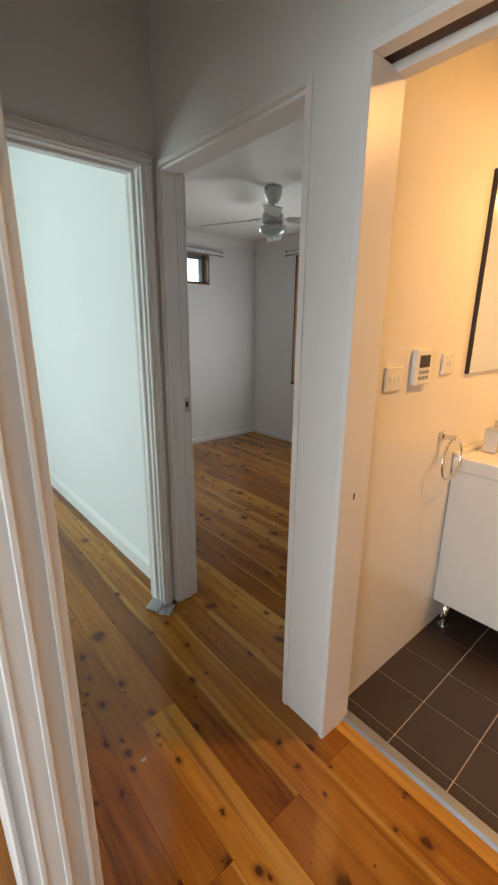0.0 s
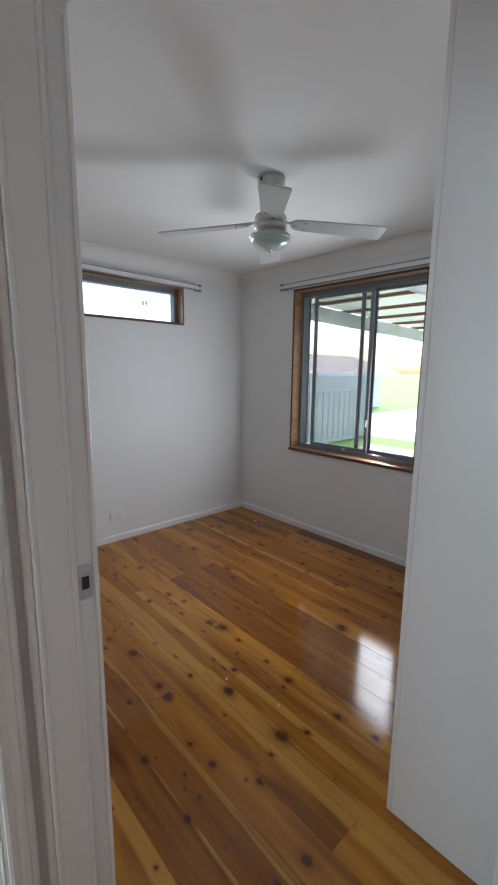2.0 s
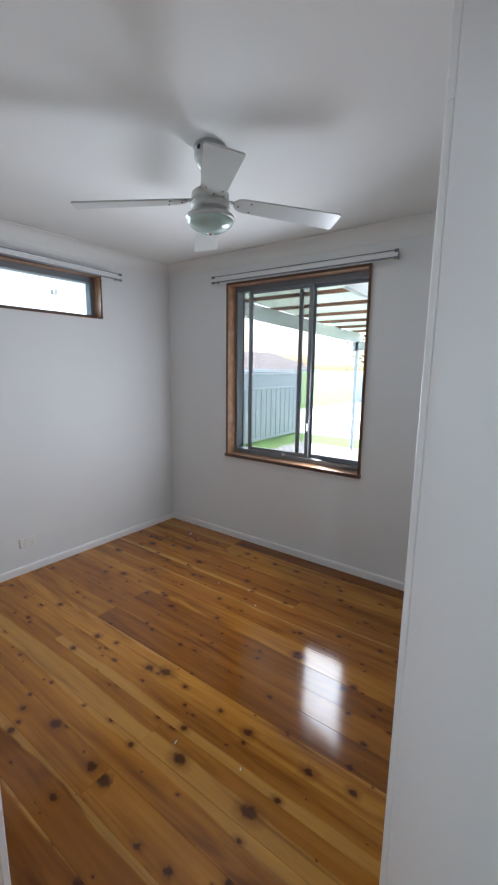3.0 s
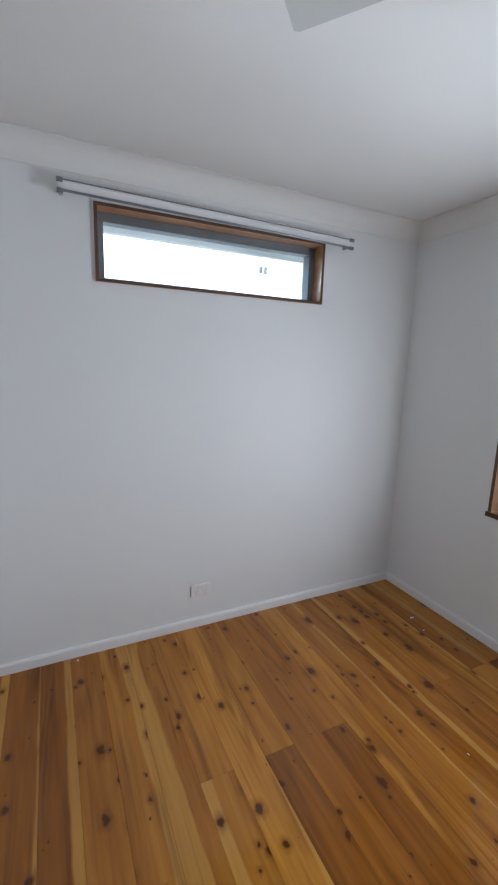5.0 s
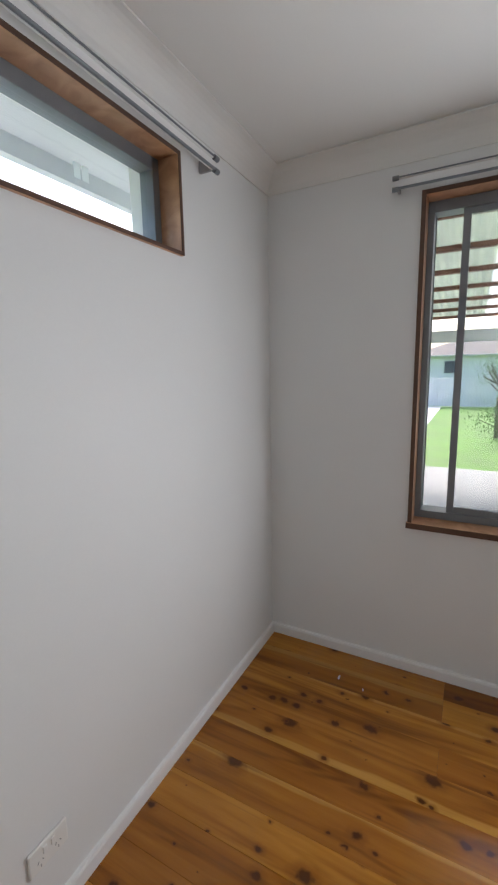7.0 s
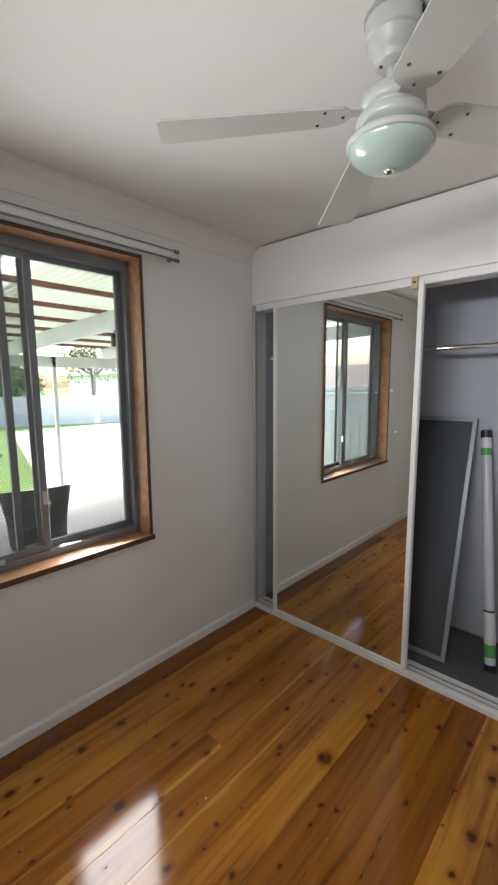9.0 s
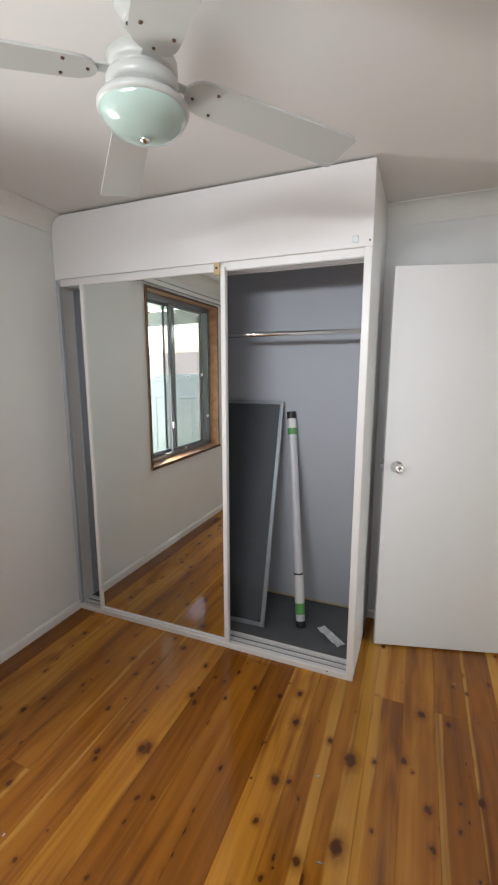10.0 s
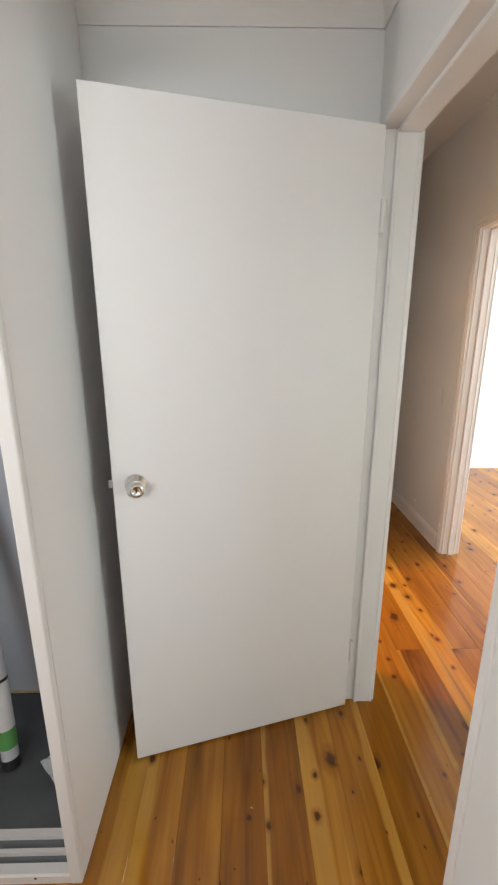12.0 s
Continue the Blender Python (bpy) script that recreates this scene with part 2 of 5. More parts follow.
M_CARPET = surface("grey_carpet", (0.1, 0.108, 0.115), 0.95, vary=0.25, big=6, fine=420, bump=0.9)
M_FAN = surface("white_fan_enamel", (0.5, 0.51, 0.485), 0.3, vary=0.015, big=2, fine=100, bump=0)
M_BOWL = surface("frosted_green_glass", (0.42, 0.54, 0.49), 0.16, vary=0.05, big=8, bump=0, coat=0.3)
M_PLASTIC = surface("white_plastic", (0.78, 0.77, 0.74), 0.35, vary=0.03, big=20, bump=0.02)
M_GREYPL = surface("grey_plastic", (0.33, 0.33, 0.33), 0.45, vary=0.06, big=20, bump=0.02)
M_BLACK = surface("black_plastic", (0.02, 0.02, 0.022), 0.4, vary=0.15, big=20, bump=0.02)
M_GREEN = surface("green_label", (0.1, 0.36, 0.1), 0.45, vary=0.08, big=20, bump=0.02)
M_LABEL = surface("printed_paper_label", (0.72, 0.73, 0.74), 0.5, vary=0.05, big=20, bump=0.02)
M_TUBE = surface("pale_blind_tube", (0.6, 0.62, 0.67), 0.3, vary=0.05, big=12, bump=0.02)
M_SCREENF = surface("grey_screen_frame", (0.3, 0.33, 0.36), 0.4, metal=0.4, vary=0.08, big=10, bump=0.03)
M_MESH = fly_mesh()
M_NET = fly_mesh("window_fly_mesh", 0.26, 0.32, (0.1, 0.115, 0.13))
M_FILM = surface("crumpled_film", (0.6, 0.62, 0.64), 0.18, vary=0.1, big=30, bump=0.3)
M_TAN = surface("tan_catch", (0.5, 0.38, 0.22), 0.5, vary=0.1, big=30)
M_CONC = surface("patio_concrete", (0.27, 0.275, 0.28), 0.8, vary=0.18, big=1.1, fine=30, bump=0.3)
# patio concrete again, its colour lifted to stand for full sun
M_DRIVE = surface("concrete_tone_in_sun", (0.6, 0.59, 0.57), 0.8, vary=0.12, big=0.9, fine=30, bump=0.3)
M_GRASS = surface("lawn_grass", (0.095, 0.2, 0.035), 0.9, vary=0.45, big=1.2, fine=22, bump=0.9)
M_FENCE = surface("pale_grey_steel_fence", (0.56, 0.6, 0.61), 0.5, vary=0.06, big=1.5, fine=40, bump=0.03)
M_FENCEW = surface("cream_steel_fence", (0.7, 0.71, 0.7), 0.5, vary=0.06, big=1.5, fine=40, bump=0.03)
M_BEAM = surface("white_painted_beam", (0.62, 0.64, 0.64), 0.55, vary=0.08, big=2, fine=40)
M_PURLIN = surface("red_brown_purlin", (0.22, 0.09, 0.055), 0.7, vary=0.2, big=4, fine=30)
M_SHEET = surface("green_white_roof_sheet", (0.56, 0.62, 0.54), 0.55, vary=0.08, big=1.2, fine=30, bump=0.05)
M_BRICK = surface("tan_brick", (0.38, 0.27, 0.2), 0.85, vary=0.2, big=4, fine=60, bump=0.4)
M_ROOF = surface("brown_roof_tile", (0.15, 0.135, 0.13), 0.8, vary=0.2, big=2, fine=20, bump=0.3)
M_HOUSE = surface("pale_render", (0.78, 0.78, 0.78), 0.8, vary=0.06, big=1, fine=20)
M_PANE = surface("dark_far_window", (0.06, 0.08, 0.1), 0.1, vary=0.1, bump=0)
M_BLUE = surface("blue_barrow_tray", (0.06, 0.13, 0.42), 0.45, vary=0.15, big=8, fine=60)
M_RUBBER = surface("black_rubber", (0.025, 0.025, 0.026), 0.75, vary=0.2, big=15)
M_WICKER = surface("dark_woven_wicker", (0.05, 0.05, 0.055), 0.6, vary=0.4, big=20, fine=200, bump=0.8)
M_LEAF = surface("tree_leaves", (0.06, 0.12, 0.03), 0.6, vary=0.5, big=2.5, fine=12)
M_PALM = surface("light_green_leaves", (0.12, 0.22, 0.05), 0.6, vary=0.4, big=2.5, fine=12)
M_BARK = surface("grey_bark", (0.16, 0.13, 0.1), 0.9, vary=0.3, big=6, fine=40, bump=0.6)
tl = bpy.data.materials.new("translucent_roof_sheet")
tl.use_nodes = True
tb = tl.node_tree.nodes["Principled BSDF"]
tb.inputs["Base Color"].default_value = (0.86, 0.9, 0.88, 1)
tb.inputs["Roughness"].default_value = 0.55
trn = tl.node_tree.nodes.new("ShaderNodeBsdfTranslucent")
trn.inputs["Color"].default_value = (0.9, 0.93, 0.92, 1)
mxs = tl.node_tree.nodes.new("ShaderNodeMixShader")
mxs.inputs[0].default_value = 0.75
tl.node_tree.links.new(tb.outputs[0], mxs.inputs[1])
tl.node_tree.links.new(trn.outputs[0], mxs.inputs[2])
tl.node_tree.links.new(mxs.outputs[0], tl.node_tree.nodes["Material Output"].inputs["Surface"])
M_CLEARSHEET = tl


# ---- mesh helpers ----
def box(bm, a, b, bevel=0.0, seg=2):
    """An upright box between two corners, its edges rounded."""
    g = bmesh.ops.create_cube(bm, size=1.0)["verts"]
    a, b = Vector(a), Vector(b)
    for v in g:
        v.co = Vector(((a.x + b.x) / 2 + v.co.x * (b.x - a.x), (a.y + b.y) / 2 + v.co.y * (b.y - a.y), (a.z + b.z) / 2 + v.co.z * (b.z - a.z)))
    if bevel:
        es = list({e for v in g for e in v.link_edges})
        bmesh.ops.bevel(bm, geom=es, offset=bevel, segments=seg, affect="EDGES", profile=0.5)
    return g


def boxed(a, b, bevel=0.0, seg=2):
    bm = bmesh.new()
    box(bm, a, b, bevel, seg)
    return bm


def lathe(profile, steps=32, centre=(0, 0, 0)):
    """A turned body from (radius, height) pairs."""
    bm = bmesh.new()
    rings = []
    for r, z in profile:
        if r < 1e-5:
            rings.append([bm.verts.new((centre[0], centre[1], centre[2] + z))])
        else:
            rings.append([bm.verts.new((centre[0] + r * math.cos(2 * math.pi * k / steps), centre[1] + r * math.sin(2 * math.pi * k / steps), centre[2] + z)) for k in range(steps)])
    for p, q in zip(rings, rings[1:]):
        for k in range(steps):
            j = (k + 1) % steps
            vs = [p[k % len(p)], p[j % len(p)], q[j % len(q)], q[k % len(q)]]
            vs = list(dict.fromkeys(vs))
            if len(vs) > 2:
                bm.faces.new(vs)
    bmesh.ops.recalc_face_normals(bm, faces=bm.faces)
    return bm


def rod(a, b, r, steps=16, bm=None, cap=True):
    """A round bar from a to b."""
    bm = bm or bmesh.new()
    a, b = Vector(a), Vector(b)
    q = (b - a).to_track_quat("Z", "Y").to_matrix()
    rings = [[bm.verts.new(p + q @ Vector((r * math.cos(2 * math.pi * k / steps), r * math.sin(2 * math.pi * k / steps), 0))) for k in range(steps)] for p in (a, b)]
    for k in range(steps):
        j = (k + 1) % steps
        bm.faces.new((rings[0][k], rings[0][j], rings[1][j], rings[1][k]))
    if cap:
        bm.faces.new(rings[0][::-1])
        bm.faces.new(rings[1])
    return bm


def mesh_of(name, bm, material, smooth=False):
    me = bpy.data.meshes.new(name)
    bm.to_mesh(me)
    bm.free()
    me.materials.append(material)
    if smooth:
        for p in me.polygons:
            p.use_smooth = True
    return me


def part(name, bm, material, parent=None, label="", smooth=False):
    """Links a bmesh as one mesh object under a thing or a part."""
    ob = new(name, mesh_of(name, bm, material, smooth))
    if parent:
        ob.parent = parent
        ob.matrix_parent_inverse = parent.matrix_basis.inverted() if not parent.parent else (parent.parent.matrix_basis @ parent.matrix_parent_inverse @ parent.matrix_basis).inverted()
    return tagged(ob, label)


def thing(name, label, category, at=(0, 0, 0), group=""):
    ob = new(name)
    ob.location = at
    bpy.context.view_layer.update()
    ob.empty_display_size = 0.1
    return tagged(ob, label, category, group)


def structure(name, bm, material, label="", category="", smooth=False):
    return tagged(part(name, bm, material, smooth=smooth), label, category, kind="structure")


def wall(name, axis, near, far, u0, u1, z0, z1, holes, material, label):
    """A wall slab with openings through it. axis x: slab between x=near and x=far, u along y; axis y the other way."""
    us = sorted({u0, u1, *[h[k] for h in holes for k in (0, 1) if u0 < h[k] < u1]})
    zs = sorted({z0, z1, *[h[k] for h in holes for k in (2, 3) if z0 < h[k] < z1]})
    solid = {(i, j): not any(h[0] - 1e-6 <= us[i] and us[i + 1] <= h[1] + 1e-6 and h[2] - 1e-6 <= zs[j] and zs[j + 1] <= h[3] + 1e-6 for h in holes) for i in range(len(us) - 1) for j in range(len(zs) - 1)}
    bm, cache = bmesh.new(), {}

    def v(d, u, z):
        key = (d, u, z)
        if key not in cache:
            cache[key] = bm.verts.new((d, u, z) if axis == "x" else (u, d, z))
        return cache[key]

    for (i, j), on in solid.items():
        if not on:
            continue
        a, b, c, d = us[i], us[i + 1], zs[j], zs[j + 1]
        bm.faces.new((v(near, a, c), v(near, b, c), v(near, b, d), v(near, a, d)))
        bm.faces.new((v(far, a, c), v(far, a, d), v(far, b, d), v(far, b, c)))
        for (di, dj), (p, q) in (((-1, 0), ((a, c), (a, d))), ((1, 0), ((b, c), (b, d))), ((0, -1), ((a, c), (b, c))), ((0, 1), ((a, d), (b, d)))):
            if not solid.get((i + di, j + dj)):
                bm.faces.new((v(near, *p), v(far, *p), v(far, *q), v(near, *q)))
    bmesh.ops.recalc_face_normals(bm, faces=bm.faces)
    return structure(name, bm, material, label, "wall")


def sweep(profile, a, b, up=(0, 0, 1), side=(0, 0, 0)):
    """A straight moulding: the profile, pairs of (out, up), drawn from a to b."""
    bm = bmesh.new()
    s, u = Vector(side), Vector(up)
    ends = [[bm.verts.new(Vector(p) + s * o + u * h) for o, h in profile] for p in (a, b)]
    n = len(profile)
    for k in range(n):
        j = (k + 1) % n
        bm.faces.new((ends[0][k], ends[0][j], ends[1][j], ends[1][k]))
    bm.faces.new(ends[0][::-1])
    bm.faces.new(ends[1])
    bmesh.ops.recalc_face_normals(bm, faces=bm.faces)
    return bm


# ---- the plan, in metres ----
XW, XE, YS, YN, H, HH = 1.51, 4.138, 1.18, 4.546, 2.40, 2.70
HALL_E, HALL_W, HALL_N = 1.39, 0.56, 2.045
DOOR_S, DOOR_N, HEAD = 1.217, 2.02, 2.045
FRONT, WR_X = 1.80, 2.372
E_WIN = (2.615, 3.845, 0.745, 2.185)
N_WIN = (2.188, 3.418, 1.872, 2.205)
GROUND = -0.15

# walls
wall("wall_north", "y", YN, YN + 0.22, -2.8, XE + 0.22, -0.15, HH + 0.12, [N_WIN], M_WALL, "white painted wall with a high wide window")
wall("wall_east", "x", XE, XE + 0.22, -2.3, YN, -0.15, HH + 0.12, [E_WIN], M_WALL, "white painted wall with a large sliding window")
wall("wall_south", "y", YS, YS - 0.11, XW, XE, 0, H, [], M_WALL, "white painted wall behind the wardrobe and the door")
wall("wall_west", "x", XW, HALL_E, -2.2, YN, 0, HH, [(DOOR_S - 0.02, DOOR_N + 0.02, 0, HEAD + 0.02), (0.2, 1.035, 0, 2.065)], M_WALL, "white painted wall with two doorways")
wall("wall_hall_north", "y", HALL_N, HALL_N + 0.11, -2.6, HALL_E, 0, HH, [(0.46, 1.332, 0, 2.055)], M_WALL, "white painted end wall of the hall with a doorway")
wall("wall_hall_west", "x", HALL_W, HALL_W - 0.11, -2.2, HALL_N, 0, HH, [(0.05, 0.945, 0, 2.055)], M_WALL, "white painted hall wall with a doorway")
wall("wall_hall_south", "y", -2.2, -2.3, -2.6, 4.4, 0, HH, [], M_WALL, "plain white painted wall")
wall("wall_far_room", "y", -1.78, -1.9, -2.6, HALL_W - 0.11, 0, HH, [], M_WALL, "plain white painted wall of the far room")
wall("wall_outer_west", "x", -2.6, -2.8, -2.3, 4.6, -0.15, HH + 0.1, [(-1.2, 1.4, 0.5, 2.1), (2.5, 4.2, 0.6, 2.1)], M_WALL, "white painted outer wall with two windows")
wall("wall_north_room", "y", 4.42, 4.55, -2.6, HALL_E, 0, HH, [], M_WALL, "plain white painted end wall")
wall("wall_bath_east", "x", 3.3, 3.4, -1.1, YS - 0.11, 0, H, [], M_BATH, "white bathroom wall")
wall("wall_bath_south", "y", -1.1, -1.2, XW, XE, 0, H, [], M_BATH, "white bathroom wall")
structure("ceiling", boxed((XW, -2.3, H), (XE + 0.22, YN + 0.22, H + 0.12)), M_CEIL, "flat white painted ceiling", "ceiling")
structure("ceiling_hall", boxed((-2.8, -2.3, HH), (XW, YN + 0.22, HH + 0.12)), M_CEIL, "flat white painted hall ceiling", "ceiling")

# cove cornices
def cove(steps=8, w=0.085, h=0.09):
    pts = [(0, 0), (0, -h - 0.006), (0.006, -h - 0.006), (0.006, -h)]
    for k in range(steps + 1):
        a = math.pi / 2 * k / steps
        pts.append((0.006 + (w - 0.006) * (1 - math.cos(a)), -h + (h - 0.006) * math.sin(a)))
    pts += [(w + 0.004, -0.006), (w + 0.004, 0)]
    return pts


TOP = H - 0.0015
for a, b, s in (((XW, YN, TOP), (XE, YN, TOP), (0, -1, 0)), ((XE, FRONT, TOP), (XE, YN, TOP), (-1, 0, 0)), ((XW, YS, TOP), (WR_X, YS, TOP), (0, 1, 0)), ((XW, YS, TOP), (XW, YN, TOP), (1, 0, 0))):
    structure("cornice", sweep(cove(), a, b, side=s), M_CEIL, "white plaster cove cornice", "cornice")

# skirtings
SKIRT = [(0, 0), (0.015, 0), (0.015, 0.044), (0.011, 0.053), (0, 0.055)]
TALL = [(0, 0), (0.016, 0), (0.016, 0.085), (0.011, 0.1), (0.004, 0.112), (0, 0.114)]
for a, b, s, p in (
    ((XW, YN, 0.003), (XE, YN, 0.003), (0, -1, 0), SKIRT),
    ((XE, FRONT, 0.003), (XE, YN - 0.015, 0.003), (-1, 0, 0), SKIRT),
    ((XW, DOOR_N + 0.02, 0.003), (XW, YN - 0.015, 0.003), (1, 0, 0), SKIRT),
    ((XW + 0.02, YS, 0.003), (WR_X, YS, 0.003), (0, 1, 0), SKIRT),
    ((HALL_E - 0.001, HALL_N + 0.11, 0.003), (HALL_E - 0.001, 4.42, 0.003), (-1, 0, 0), TALL),
    ((-2.6, 4.42, 0.003), (HALL_E - 0.016, 4.42, 0.003), (0, -1, 0), TALL),
    ((HALL_W, -2.2, 0.003), (HALL_W, -0.002, 0.003), (1, 0, 0), TALL),
    ((HALL_W, 0.985, 0.003), (HALL_W, HALL_N, 0.003), (1, 0, 0), TALL),
    ((-2.6, -1.78, 0.003), (HALL_W - 0.11, -1.78, 0.003), (0, 1, 0), TALL),
):
    structure("skirting", sweep(p, a, b, side=s), M_TRIM, "white gloss painted skirting board", "skirting")


# ---- doorways ----
def lining(name, axis, near, far, u0, u1, head, label, stop=None):
    """Two jambs and a head that line an opening, with a door stop."""
    def span(u, v, w, x, z0, z1, bv=0.002):
        return boxed((u, w, z0), (v, x, z1), bv, 1) if axis == "x" else boxed((w, u, z0), (x, v, z1), bv, 1)
    root = tagged(thing(name, label, "door frame"), kind="structure")
    part("jamb", span(near, far, u0 - 0.02, u0, 0, head + 0.02), M_TRIM, root)
    part("jamb", span(near, far, u1, u1 + 0.02, 0, head + 0.02), M_TRIM, root)
    part("head", span(near, far, u0, u1, head, head + 0.02), M_TRIM, root)
    if stop:
        s0, s1 = stop
        part("door_stop", span(s0, s1, u0, u0 + 0.012, 0, head), M_TRIM, root)
        part("door_stop", span(s0, s1, u1 - 0.012, u1, 0, head), M_TRIM, root)
        part("door_stop", span(s0, s1, u0 + 0.012, u1 - 0.012, head - 0.012, head), M_TRIM, root)
        lo_edge, hi_edge = min(near, far), max(near, far)
        for w0, w1, proud in ((lo_edge + 0.002, lo_edge + 0.012, 0.005), (s0 - 0.004, s0 + 0.006, 0.015), (s1 - 0.008, s1 + 0.003, 0.015), (hi_edge - 0.011, hi_edge - 0.001, 0.004)):
            part("bead", span(w0, w1, u0, u0 + proud, 0.002, head - 0.013), M_TRIM, root)
            part("bead", span(w0, w1, u1 - proud, u1, 0.002, head - 0.013), M_TRIM, root)
    return root


bed = lining("door_frame_bedroom", "x", HALL_E - 0.006, XW + 0.006, DOOR_S, DOOR_N, HEAD, "white painted timber bedroom door frame", (1.40, 1.468))
strike = part("strike_plate", boxed((1.474, DOOR_N - 0.0025, 1.03), (1.502, DOOR_N, 1.10), 0.001, 1), M_STEEL, bed, "worn steel strike plate")
part("latch_hole", boxed((1.481, DOOR_N - 0.004, 1.052), (1.495, DOOR_N - 0.0024, 1.078)), M_DARK, strike)
lining("door_frame_hall_north", "y", HALL_N - 0.004, HALL_N + 0.114, 0.48, 1.312, 2.035, "white painted timber door frame at the hall's end", (2.08, 2.12))
wd = lining("door_frame_hall_west", "x", HALL_W - 0.114, HALL_W + 0.004, 0.07, 0.925, 2.035, "white painted timber door frame of the far room", (0.48, 0.52))
part("strike_plate", boxed((0.49, 0.07, 1.0), (0.515, 0.0725, 1.06), 0.001, 1), M_STEEL, wd)

# bathroom doorway with a sliding door's track in its head
bath = tagged(thing("door_frame_bathroom", "white painted bathroom door frame with a dark overhead sliding track", "door frame"), kind="structure")
part("jamb", boxed((HALL_E - 0.006, 1.015, 0), (XW + 0.02, 1.035, 2.04), 0.002, 1), M_TRIM, bath)
part("jamb", boxed((HALL_E - 0.006, 0.2, 0), (XW + 0.02, 0.22, 2.04), 0.002, 1), M_TRIM, bath)
part("head", boxed((HALL_E - 0.006, 0.2, 2.04), (1.43, 1.035, 2.065), 0.002, 1), M_TRIM, bath)
part("head", boxed((1.485, 0.2, 2.03), (XW + 0.02, 1.035, 2.065), 0.002, 1), M_TRIM, bath)
part("sliding_track", boxed((1.432, 0.21, 2.052), (1.483, 1.03, 2.064)), M_RUST, bath, "dark brown sliding door track")
part("latch_hole", boxed((1.452, 1.0135, 0.92), (1.458, 1.0152, 0.94)), M_DARK, bath)
structure("threshold", sweep([(-0.03, 0.0), (-0.02, 0.01), (0.012, 0.01), (0.018, 0.0)], (1.535, 0.2, 0.003), (1.535, 1.035, 0.003), side=(1, 0, 0)), M_STRIP, "brushed aluminium strip between boards and tiles", "threshold")

# moulded architraves
ARCH = [(0, 0), (0.0, 0.014), (0.006, 0.017), (0.012, 0.013), (0.02, 0.013), (0.024, 0.018), (0.034, 0.018), (0.038, 0.013), (0.044, 0.016), (0.05, 0.012), (0.05, 0)]
def architrave(pts, inward, out):
    for a, b, s in pts:
        structure("architrave", sweep([(o, h) for o, h in ARCH], a, b, up=out, side=s), M_TRIM, "white painted moulded architrave", "architrave")


architrave([((1.317, HALL_N - 0.002, 0.004), (1.317, HALL_N - 0.002, 2.04), (1, 0, 0)), ((0.475, HALL_N - 0.002, 0.004), (0.475, HALL_N - 0.002, 2.04), (-1, 0, 0)), ((0.425, HALL_N - 0.002, 2.04), (1.367, HALL_N - 0.002, 2.04), (0, 0, 1))], None, (0, -1, 0))
architrave([((HALL_W + 0.002, 0.065, 0.004), (HALL_W + 0.002, 0.065, 2.04), (0, -1, 0)), ((HALL_W + 0.002, 0.93, 0.004), (HALL_W + 0.002, 0.93, 2.04), (0, 1, 0)), ((HALL_W + 0.002, 0.015, 2.04), (HALL_W + 0.002, 0.98, 2.04), (0, 0, 1))], None, (1, 0, 0))


# ---- windows ----
def box_part(name, a, b, mat, parent, bevel=0.0015, label=""):
    a, b = [min(p, q) for p, q in zip(a, b)], [max(p, q) for p, q in zip(a, b)]
    return part(name, boxed(a, b, bevel, 1), mat, parent, label)


def pane(name, a, b, parent):
    ob = part(name, boxed(a, b), M_GLASS, parent)
    ob.visible_shadow = False
    return ob


ew = tagged(thing("window_east", "dark aluminium sliding window in a stained timber reveal, partly open", "window"), kind="structure")
y0, y1, z0, z1 = E_WIN
D0, D1 = XE - 0.012, XE + 0.1
for a, b in (((D0, y0, z0), (D1, y0 + 0.018, z1)), ((D0, y1 - 0.018, z0), (D1, y1, z1)), ((D0, y0 + 0.018, z1 - 0.018), (D1, y1 - 0.018, z1)), ((D0 - 0.01, y0 - 0.006, z0 - 0.006), (D1, y1 + 0.006, z0 + 0.02))):
    lining_board = box_part("timber_reveal", a, b, M_TIMBER, ew, 0.002)
    box_part("front_edge", (a[0] - 0.003, a[1], a[2]), (a[0] - 0.0003, b[1], b[2]), M_RUST, lining_board, 0.0008, "dark brown front edge")
fy0, fy1, fz0, fz1 = y0 + 0.018, y1 - 0.018, z0 + 0.02, z1 - 0.018
A0, A1 = XE + 0.085, XE + 0.165
for a, b in (((A0, fy0, fz0), (A1, fy0 + 0.026, fz1)), ((A0, fy1 - 0.026, fz0), (A1, fy1, fz1)), ((A0, fy0 + 0.026, fz1 - 0.045), (A1, fy1 - 0.026, fz1)), ((A0, fy0 + 0.026, fz0), (A1, fy1 - 0.026, fz0 + 0.036))):
    box_part("aluminium_frame", a, b, M_ALU, ew)


def sash(parent, x, u0, u1, w0, w1):
    s = box_part("sash", (x, u0, w0), (x + 0.022, u0 + 0.03, w1), M_ALU, parent)
    box_part("stile", (x, u1 - 0.03, w0), (x + 0.022, u1, w1), M_ALU, s)
    box_part("rail", (x, u0 + 0.03, w0), (x + 0.022, u1 - 0.03, w0 + 0.03), M_ALU, s)
    box_part("rail", (x, u0 + 0.03, w1 - 0.026), (x + 0.022, u1 - 0.03, w1), M_ALU, s)
    pane("pane", (x + 0.009, u0 + 0.028, w0 + 0.028), (x + 0.013, u1 - 0.028, w1 - 0.024), s)
    return s


